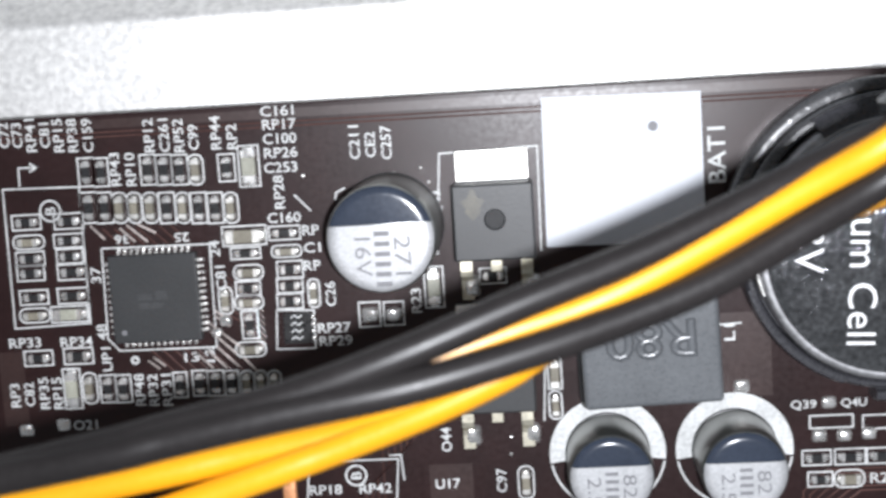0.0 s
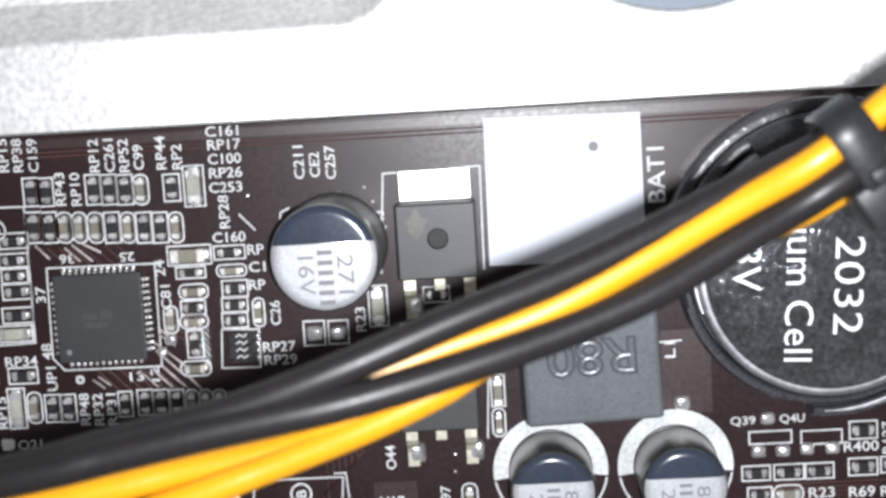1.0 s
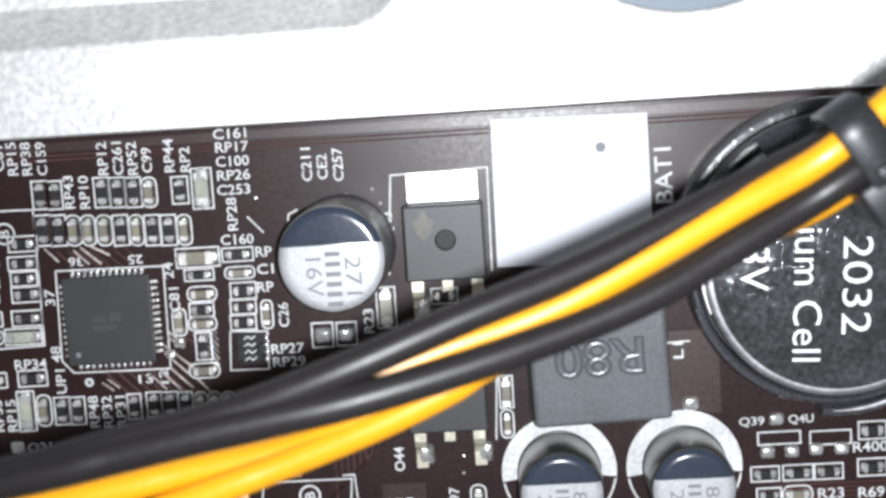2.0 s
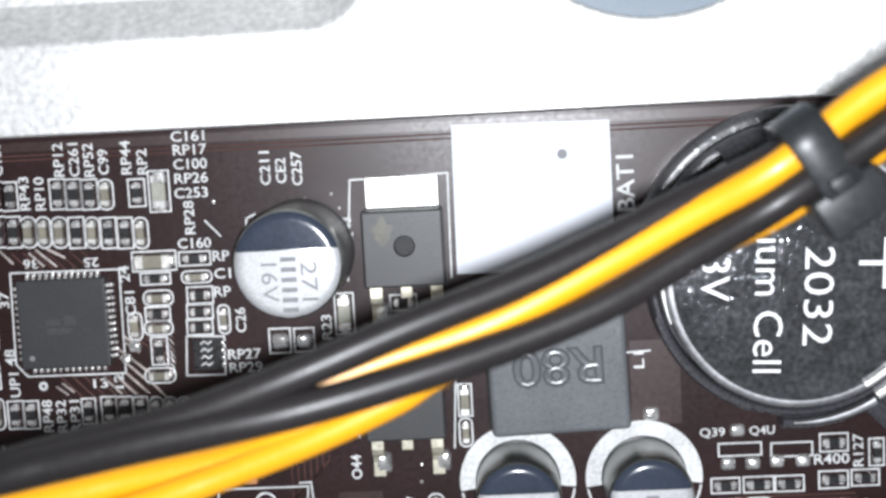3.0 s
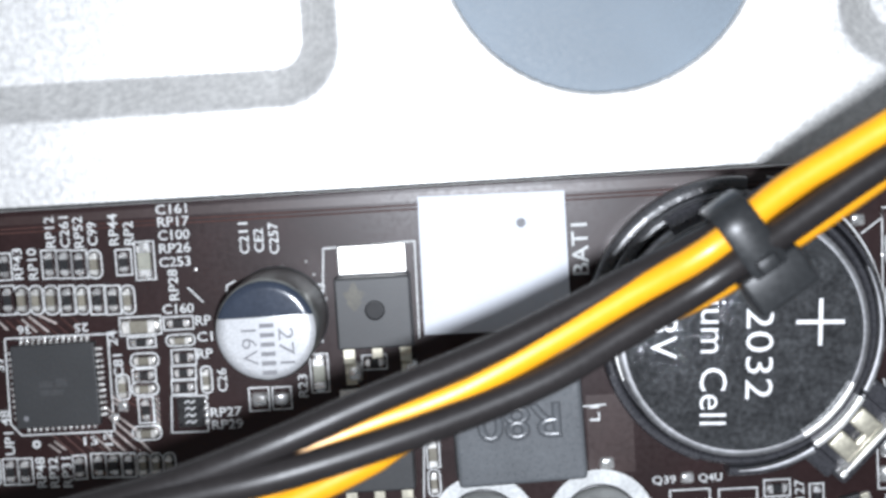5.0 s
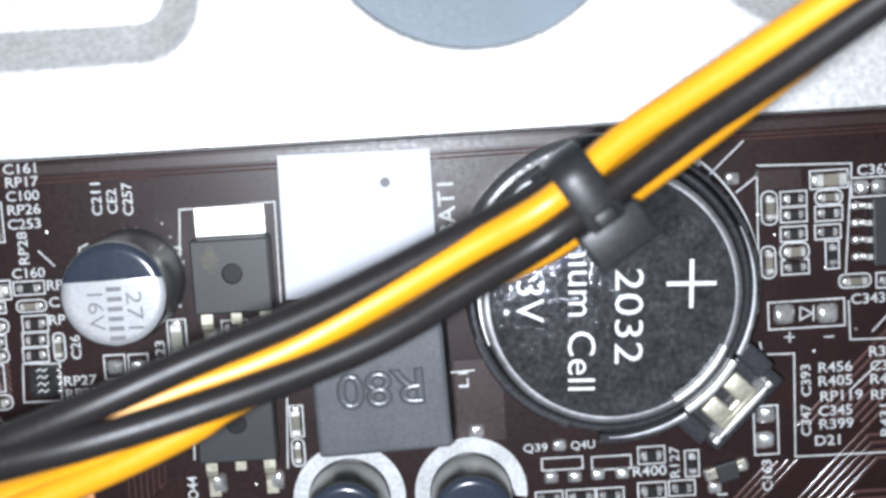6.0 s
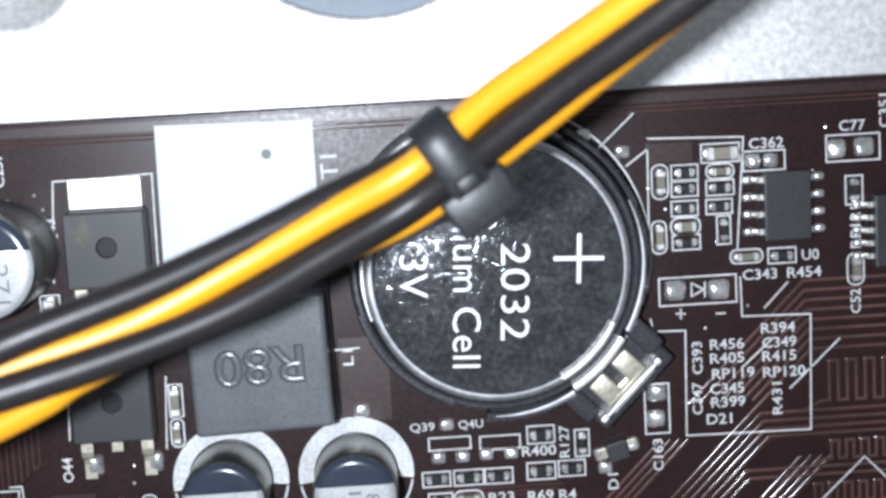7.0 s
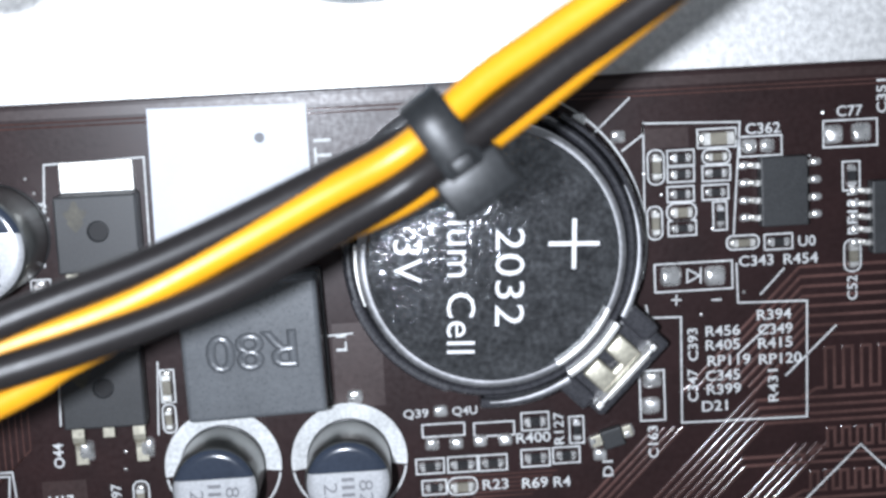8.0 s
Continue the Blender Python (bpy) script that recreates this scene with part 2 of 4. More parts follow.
PANEL_Z = -7.0
SLOT = ((0.25, 0.02), (0.55, 0.14), (0.85, 0.4), (3.35, 2.9), (3.5, 3.0), (3.75, 3.02))
HOLE = ((0.2, 0.04), (0.38, 0.2), (0.45, 0.5), (0.45, 1.2))
shapes = [(lambda i: rounded(-75 + i, 11.1 + i, 1.9 - i, 42 - i, 5.4 - 0.8 * i), SLOT),
          (lambda i: circle(24.3, 24.6, 14.0 - i), HOLE),
          (lambda i: rounded(43.8 + i, 11.4 + i, 110 - i, 42 - i, 5.4 - 0.8 * i), SLOT)]
panel = tagged(part("wall_case_panel", pressed_panel([(-130, -110), (150, -110), (150, 120), (-130, 120)], shapes, PANEL_Z), GALV, smooth=True),
               "bright galvanised steel case panel with pressed round and oblong recesses", "case panel", kind="structure")
plate = tagged(part("round_plate", lathe([(0, -8.2), (15.4, -8.2), (15.6, -8.4), (15.6, -10), (0, -10)], 64, x=24.3, y=24.6), GREYPLATE, smooth=True),
               "blue-grey round plate behind the round case opening", "plate")
# spacers that carry the board and the plate
for x, y in ((-80, -40), (-80, -5), (100, -5), (100, -40), (20, -60)):
    part("standoff", lathe([(0, -1.6), (2.5, -1.6), (2.5, PANEL_Z), (0, PANEL_Z)], 12, x=x, y=y), TIN, board)

# copper areas and traces under the mask
for x0, y0, x1, y1 in ((20.6, -20.2, 24.4, -13.6), (45.2, -1.5, 48.6, 0.0), (-2.4, -32, 1.0, -24.6), (-36, -20, -34, -14)):
    part("copper_area", block(x0, y0, -0.02, x1, y1, 0.012), POUR, board)
part("copper_area", strip([(-95, EDGE - 0.75), (120, EDGE - 0.75)], 0.7, 0.012), POUR, board)


def traces(name, runs, width=0.17):
    """Traces as low ridges, joined into one part."""
    verts, faces = [], []
    for run in runs:
        corners = [Vector(p) for p in run]
        pts = []
        for p, q in zip(corners, corners[1:]):
            step = (q - p) * min(0.3, 0.12 / (q - p).length)
            pts += [p, p + step, q - step]
        pts.append(corners[-1])
        start = len(verts)
        for i, p in enumerate(pts):
            d0 = (p - pts[i - 1]).normalized() if i else (pts[1] - p).normalized()
            d1 = (pts[i + 1] - p).normalized() if i < len(pts) - 1 else d0
            n0, n1 = Vector((-d0.y, d0.x)), Vector((-d1.y, d1.x))
            m = (n0 + n1).normalized()
            off = m * (width / 2 / max(0.4, m.dot(n0)))
            for f, z in ((1, 0.002), (0.72, 0.03), (0.3, 0.048), (-0.3, 0.048), (-0.72, 0.03), (-1, 0.002)):
                verts.append(Vector((p.x + off.x * f, p.y + off.y * f, z)) * M)
        for i in range(len(pts) - 1):
            for k in range(5):
                q = start + 6 * i + k
                faces.append((q + 1, q, q + 6, q + 7))
    me = bpy.data.meshes.new(name)
    me.from_pydata(verts, [], faces)
    me.materials.append(TRACE)
    me.polygons.foreach_set("use_smooth", [True] * len(me.polygons))
    return tagged(link(name, me, board), "fine reddish traces under dark solder mask", kind="stuff")


runs = []
levels = [-11.3 - 0.78 * k for k in range(8)] + [-21.7, -22.35, -23.0, -23.6, -26.3, -26.95, -29.9, -30.6]
for i, y in enumerate(levels):
    bend = 68.3 + 0.85 * i + y
    d = y + (20.6 if i < 7 else 36)  # the upper ones dive to the inner layer under the lettering
    runs.append([(76, y), (bend, y), (bend - d, y - d)])
for i in range(4):
    runs.append([(47.6 - 0.75 * i, -23.4), (39.2 - 0.75 * i, -31.8)])
for c in (81.9, 82.75, 83.6, 84.4):
    runs.append([(c - 25.4, -25.4), (c - 36, -36)])
for x, y, swing, step, count in ((58.2, -19.4, 1.6, 0.72, 22), (58.4, -25.0, 0.72, 0.6, 24), (57.0, -28.5, 0.75, 0.6, 28)):
    pts = [(x - 1.5, y - swing - 0.8)]
    for j in range(count):
        up = swing if j % 2 else -swing
        pts += [(x + step * j, y + up), (x + step * (j + 1), y + up)]
    runs.append(pts)
traces("trace_field", runs, 0.26)
runs = []
for k in range(6):
    runs.append([(26.5 + 0.5 * k, -31), (26.5 + 0.5 * k, -28.0 - 0.3 * k), (28.4 + 0.5 * k, -26.3 - 0.35 * k), (37.5 - 0.4 * k, -26.3 - 0.35 * k)])
traces("trace_turn", runs, 0.15)
runs = [[(-95, 2.9 - 0.34 * k), (120, 2.9 - 0.34 * k)] for k in range(2)]
for k in range(7):
    runs.append([(-17.6, -8.6 - 0.5 * k), (-16.4, -9.4 - 0.5 * k), (-14.5, -11.8 - 0.5 * k)])
    runs.append([(-18.4 - 0.9 * k, -14.2), (-16.8 - 0.9 * k, -15.9), (-15.6 - 0.9 * k, -17.2)])
    runs.append([(-25.2 + 0.9 * k, -6.0), (-26.6 + 0.9 * k, -4.6)])
    runs.append([(-6 - 0.5 * k, -31), (-6 - 0.5 * k, -25 - 0.5 * k), (-3 - 0.5 * k, -22 - 0.5 * k), (-3 - 0.5 * k, -19)])
traces("trace_fan", runs, 0.13)

# glints on the covered traces round the chip, painted as pale flat strips
for run in ([(-18.32, -11.44), (-17.31, -12.27)], [(-18.40, -11.84), (-17.22, -12.77)], [(-18.81, -12.45), (-16.39, -14.54)], [(-18.78, -13.09), (-16.87, -14.97)], [(-18.40, -14.34), (-16.78, -15.97)], [(-19.27, -14.47), (-17.70, -16.10)], [(-16.36, -15.27), (-15.38, -16.41)], [(-20.20, -14.61), (-18.84, -16.00)], [(-24.00, -15.16), (-23.07, -15.89)], [(-23.53, -14.91), (-22.60, -15.68)], [(-25.25, -4.58), (-24.10, -5.71)], [(-24.69, -4.35), (-23.12, -5.76)], [(-23.88, -4.30), (-22.43, -5.09)], [(-27.55, -4.28), (-26.49, -5.40)]):
    part("bare_trace", strip(run, 0.17, 0.058), TRACE_GLINT, board, "short pale strip painted as the glint on a covered trace")
W = 0.13   # width of printed lines
ZP = 0.054  # height of the print


def line(points, width=W):
    return part("printed_line", strip(points, width, ZP), SILK, board)


def printed(text, x, y, height, turn=0):
    # the print's letters are a little narrower than tall
    return link("printed_text", letters(text, 0.92 * height, 0.74 * height * len(text), 0.004, SILK, bold=0.012), board, at=mm(x, y, ZP, turn))


def outline(x, y, w, h, round_ends=False):
    a, b = w / 2, h / 2
    if round_ends:
        r = 0.42 * min(w, h)
        pts = [(x + px, y + py) for px, py in rounded(-a, -b, a, b, r, 3)]
    else:
        pts = [(x - a, y - b), (x + a, y - b), (x + a, y + b), (x - a, y + b)]
    return part("printed_outline", strip(pts, W, ZP, closed=True), SILK, board)


def solder(x, y, r, parent=None):
    return part("solder_pad", mound(r * 1.15, r, 0.3, x, y, x), SOLDER, parent or board, smooth=True)


def pads(x, y, w, h, dots):
    outline(x, y, w, h)
    for dx, dy in dots:
        part("solder_pad", mound(min(w, h) * 0.4, min(w, h) * 0.37, 0.46, dx, dy, dx), SOLDER, board, smooth=True)


CHIPS = {}


def smd(kind, x, y, w, h):
    """A chip part in its printed outline: r resistor, c capacitor, R and C larger ones with light ends."""
    tall = h > w
    long, short = max(w, h), min(w, h)
    long, short = min(max(round(long * 5) / 5, 1.8), 3.4), min(max(round(short * 10) / 10, 1.0), 1.6)
    outline(x, y, w, h, kind == "c")
    key = (kind, long, short)
    if key not in CHIPS:
        big = kind in "RC"
        l, s = long * (0.8 if big else 0.66), short * (0.66 if big else 0.52)
        cap, z = l * 0.24, {"r": 0.34, "c": 0.55, "R": 0.45, "C": 0.8}[kind]
        body = mesh_of("body", block(-l / 2 + cap, -s / 2, 0.04, l / 2 - cap, s / 2, z, 0.04, segments=1), {"r": BLACKCHIP, "c": CERAMIC, "R": GREYCER, "C": CERAMIC}[kind])
        bm = block(-cap / 2, -s / 2 - 0.02, 0.0, cap / 2, s / 2 + 0.02, z + 0.02, 0.05, segments=1)
        dome(cap * 0.8, s * 0.5, z * 0.6, bm, x=-cap * 0.25)
        CHIPS[key] = body, mesh_of("end_cap", bm, SOLDER if kind in "rR" else TIN), l, cap
    body, end, l, cap = CHIPS[key]
    name, label, cat = {
        "r": ("chip_resistor", "tiny black chip resistor soldered to the board", "resistor"),
        "c": ("chip_capacitor", "tiny tan ceramic chip capacitor soldered to the board", "capacitor"),
        "R": ("chip_resistor", "pale grey chip resistor with bright solder ends", "resistor"),
        "C": ("chip_capacitor", "larger tan ceramic chip capacitor with tinned ends", "capacitor")}[kind]
    ob = thing(name, x, y, 0.0, label, cat, "chip parts on the board", 90 if tall else 0)
    link("body", body, ob)
    link("end_cap", end, ob, at=mm(-l / 2 + cap / 2, 0))
    link("end_cap", end, ob, at=mm(l / 2 - cap / 2, 0, 0, 180))
    return ob


# ---- large parts on the board ----
def lead(width, reach, top, thick=0.18, foot=0.7):
    """A gull-wing lead that leaves a body at y = 0 towards -y and steps down to the board."""
    bm = bmesh.new()
    prof = [(0.1, top), (-reach * 0.3, top), (-reach * 0.42, top - 0.1), (-reach * 0.55, thick + 0.08), (-reach * 0.66, thick), (-reach, thick)]
    rings = []
    for y, z in prof:
        rings.append([bm.verts.new(c) for c in ((-width / 2, y, z), (width / 2, y, z), (width / 2, y - 0.02, z - thick), (-width / 2, y - 0.02, z - thick))])
    for a, b in zip(rings, rings[1:]):
        for k in range(4):
            bm.faces.new((a[k], a[(k + 1) % 4], b[(k + 1) % 4], b[k]))
    bm.faces.new(rings[0])
    bm.faces.new(rings[-1])
    bmesh.ops.recalc_face_normals(bm, faces=bm.faces)
    return bm


def carve(bm, cutter_bm, mat):
    """The solid bm less the cutter, as a mesh in metres."""
    meshes = []
    for b in (bm, cutter_bm):
        me = bpy.data.meshes.new("body")
        b.to_mesh(me)
        b.free()
        meshes.append(me)
    solid, cutter = new("solid", meshes[0]), new("cutter", meshes[1])
    cut = solid.modifiers.new("marking", "BOOLEAN")
    cut.operation, cut.solver, cut.object = "DIFFERENCE", "EXACT", cutter
    bpy.context.view_layer.update()
    made = bpy.data.meshes.new_from_object(solid.evaluated_get(bpy.context.evaluated_depsgraph_get()))
    bpy.data.objects.remove(cutter)
    bpy.data.objects.remove(solid)
    made.transform(Matrix.Scale(M, 4))
    made.materials.clear()
    made.materials.append(mat)
    made.name = "body"
    made.polygons.foreach_set("use_smooth", [False] * len(made.polygons))
    return made


def transistor(x, y):
    """A flat power transistor: tab behind, moulded body with a round dimple, leads in front."""
    ob = thing("power_transistor", x, y, 0, "grey flat power transistor with a bright metal tab", "transistor", "power transistors")
    tab = part("tab", block(-2.75, 2.95, 0.05, 2.75, 5.3, 0.75, 0.08), TIN, ob, "bright tinned metal tab")
    part("groove", strip([(-2.3, 4.72), (2.2, 4.72)], 0.12, 0.756), GREYINK, tab)
    part("ledge", block(-2.85, 2.5, 0.05, 2.85, 2.98, 0.7, 0.06), MOULD, ob)
    pin_hole = lathe([(0, 2.0), (0.68, 2.0), (0.8, 2.12), (0.84, 2.6), (0, 2.6)], 32, x=0.1, y=0.15)
    body = link("body", carve(block(-3.05, -2.95, 0.15, 3.05, 2.85, 2.3, 0.16), pin_hole, MOULD), ob)
    part("dimple", lathe([(0, 2.006), (0.67, 2.006)], 28, x=0.1, y=0.15), DIMPLE, body, "smooth round ejector dimple")
    bm = bmesh.new()
    blot = [(-1.5 + (0.75 + 0.2 * math.sin(5 * a)) * math.cos(a), 1.35 + (0.95 + 0.25 * math.cos(4 * a)) * math.sin(a), 2.3035) for a in (0.2618 * k for k in range(24))]
    bm.faces.new([bm.verts.new(p) for p in blot])
    part("flux_stain", bm, FLUX, body, "faint ochre flux stain")
    for k in (-1, 1):
        pin = part("lead", lead(0.9, 3.3, 1.1, 0.28), DULLTIN, ob, at=mm(k * 2.3, -2.9))
        part("solder_joint", mound(0.62, 0.85, 0.5, 0.34, -2.3, k + x), SOLDER, pin, "bright uneven solder beside the foot", smooth=True)
    part("lead", block(-0.45, -4.0, 0.75, 0.45, -2.9, 1.05, 0.06), DULLTIN, ob, "cut-off middle lead")
    return ob


transistor(3.85, -5.35)
transistor(3.25, -17.15)


def inductor(x, y):
    ob = thing("power_inductor", x, y, 0, "square dark grey moulded power inductor with sunk marking", "inductor", turn=1.5)
    # the marking is sunk into the top with sloping sides: cut in millimetres, then scaled
    mark = letters("R80", 2.95, 6.7, 0.6, FERRITE, 0.08, -0.045, 3).copy()
    mark.transform(mm(0, 0, 5.0, 180))
    mark.transform(Matrix.Scale(1 / M, 4))
    bm = bmesh.new()
    bm.from_mesh(mark)
    bmesh.ops.remove_doubles(bm, verts=bm.verts, dist=1e-4)
    bmesh.ops.recalc_face_normals(bm, faces=bm.faces)
    carved = carve(block(-5.1, -5.0, 0.3, 5.1, 5.0, 5.3, 0.34, segments=3), bm, FERRITE)
    link("body", carved, ob)
    part("base", block(-5.35, -5.2, 0.0, 5.35, 5.2, 1.6, 0.15), MOULD, ob)
    for k in (-1, 1):
        part("terminal", block(-1.3, k * 5.6 - 0.5, 0.0, 1.3, k * 5.6 + 0.5, 0.3, 0.05), DULLTIN, ob)
    return ob


inductor(14.9, -14.3)


def can_capacitor(x, y, r, h, marks, ring, label, arc):
    """An upright aluminium can: crimped side, top with a navy segment and grey printing."""
    ob = thing("can_capacitor", x, y, 0, label, "capacitor", "can capacitors")
    curl = 0.75  # the rounded shoulder of the can

    def height(rho):
        k = max(0.0, rho - (r - curl))
        return h - 0.1 * (rho / r) ** 2 - curl + math.sqrt(max(0.0, curl * curl - k * k))

    prof = [(0, 0.1), (r * 0.96, 0.1), (r, 0.35)]
    prof += [(r - curl + curl * math.cos(radians(a)), h - 0.1 - curl + curl * math.sin(radians(a)) - 0.03) for a in (0, 25, 50, 75)] + [(0, h - 0.03)]
    part("can", lathe(prof, 64), ALU, ob, "smooth lacquered can", smooth=True)
    # added black ring that draws the thin shadow line round the can's foot
    part("base_seal", lathe([(0, 0.0), (r + 0.1, 0.0), (r + 0.1, 0.28), (r, 0.34), (0, 0.34)], 48), BLACKCHIP, ob, "thin black ring standing in for the shadow at the foot", smooth=True)

    def cover(y0, y1, mat, name, label=""):
        """A printed area of the top that follows its rounded shoulder."""
        bm = bmesh.new()
        n, rad = 24, r - 0.16
        rows = []
        for k in range(n + 1):
            yy = y0 + (y1 - y0) * k / n
            xx = math.sqrt(max(rad * rad - yy * yy, 1e-4))
            row = []
            for i in range(n + 1):
                x = xx * math.sin(1.5708 * (2 * i / n - 1))
                row.append(bm.verts.new((x, yy, height(math.hypot(x, yy)) + 0.012)))
            rows.append(row)
        for p, q in zip(rows, rows[1:]):
            for i in range(n):
                bm.faces.new((p[i], p[i + 1], q[i + 1], q[i]))
        return part(name, bm, mat, ob, label, smooth=True)

    cover(r * 0.28, r - 0.17, NAVY, "polarity_mark", "dark navy polarity segment")
    top = cover(0.17 - r, r * 0.27, CANTOP, "top_print")
    for text, dx, hgt, wid in marks:
        if text:
            link("marking", letters(text, hgt, wid, 0.003, GREYINK, bold=-0.004), top, "grey printed marking", at=mm(dx, -r * 0.3, h + 0.016, -90))
        else:
            for k in range(6):  # the maker's line as plain bars
                y0 = -r * 0.3 - wid / 2 + k * wid / 6
                part("marking_bar", block(dx - hgt / 2, y0, h - 0.06, dx + hgt / 2, y0 + wid * 0.075, h + 0.018), GREYINK, top)
    if ring:
        part("printed_ring", lathe([(r * 0.99, ZP), (ring, ZP)], 48, x=x, y=y, a0=arc[0], a1=arc[1]), SILK, board)
        part("printed_ring", lathe([(ring - 0.16, ZP), (ring, ZP)], 40, x=x, y=y, a0=arc[1] + 2, a1=arc[0] + 358), SILK, board)
    return ob


small = [("821", 1.3, 1.0, 2.4), ("", 0.0, 0.95, 3.5), ("2.5", -1.3, 1.0, 2.2)]
can_capacitor(11.6, -24.25, 3.2, 6.5, small, 4.5, "small silver can capacitor with a navy marked top", (-8, 188))
can_capacitor(21.35, -24.35, 3.2, 6.5, small, 4.5, "small silver can capacitor with a navy marked top", (-8, 188))
big = [("271", 1.55, 1.15, 2.8), ("", 0.1, 1.1, 4.4), ("16V", -1.3, 1.15, 2.8)]
can_capacitor(-4.1, -5.5, 4.0, 7.8, big, 0, "wide silver can capacitor with a navy marked top", (0, 0))



# coin cell in its holder
CX, CY = 32.85, -8.35


def coin_cell():
    ob = thing("coin_cell", CX, CY, 1.1, "round steel coin cell battery with etched lettering", "battery", turn=-3)
    # pressed down a little by the clip
    ob.matrix_basis = Matrix.Translation((CX * M, CY * M, 1.2 * M)) @ Euler((radians(1.4), radians(1.6), radians(-3))).to_matrix().to_4x4()
    part("can", lathe([(0, 0.0), (9.2, 0.0), (9.6, 0.3), (10.0, 0.6), (10.02, 2.8), (9.98, 3.0), (9.88, 3.15), (9.72, 3.24), (9.55, 3.27), (9.42, 3.25), (9.36, 3.18)], 96), RIM, ob, "polished steel rim", smooth=True)
    part("top_face", lathe([(9.38, 3.1), (9.28, 3.15), (9.1, 3.2), (0, 3.2)], 96), STEEL, ob, smooth=True)
    for text, x, y, hgt, wid in (("3V", -6.3, -0.35, 2.1, 3.2), ("Lithium Cell", -2.35, 0.0, 2.1, 14.6), ("2032", 1.25, -1.6, 2.15, 7.3)):
        link("etched_text", letters(text, hgt, wid, 0.006, ETCH, bold=-0.004), ob, "pale etched lettering", at=mm(x, y, 3.205, -90))
    bm = block(4.1, 0.72, 3.2, 7.9, 1.05, 3.208)
    block(5.85, -1.0, 3.2, 6.17, 2.75, 3.2095, bm=bm)
    part("etched_plus", bm, ETCH, ob, "pale etched plus sign")
    return ob


def band(r0, r1, z0, z1, a0, a1, taper):
    """A curved strip with a rounded top from angle a0 to a1, thinning towards a1 by that share."""
    bm = bmesh.new()
    n, rings = 36, []
    for k in range(n + 1):
        a = radians(a0 + (a1 - a0) * k / n)
        half = (r1 - r0) / 2 * (1 - taper * k / n)
        mid = (r0 + r1) / 2
        ring = []
        for j in range(9):
            b = radians(180 - 22.5 * j)
            rad = mid + half * math.cos(b)
            ring.append(bm.verts.new((rad * math.cos(a), rad * math.sin(a), z1 - half * 0.35 + half * 0.35 * math.sin(b))))
        for rad in (mid + half, mid - half):
            ring.append(bm.verts.new((rad * math.cos(a), rad * math.sin(a), z0)))
        rings.append(ring)
    for p, q in zip(rings, rings[1:]):
        for j in range(11):
            bm.faces.new((p[j], p[(j + 1) % 11], q[(j + 1) % 11], q[j]))
    bm.faces.new(rings[0])
    bm.faces.new(rings[-1])
    bmesh.ops.recalc_face_normals(bm, faces=bm.faces)
    return bm


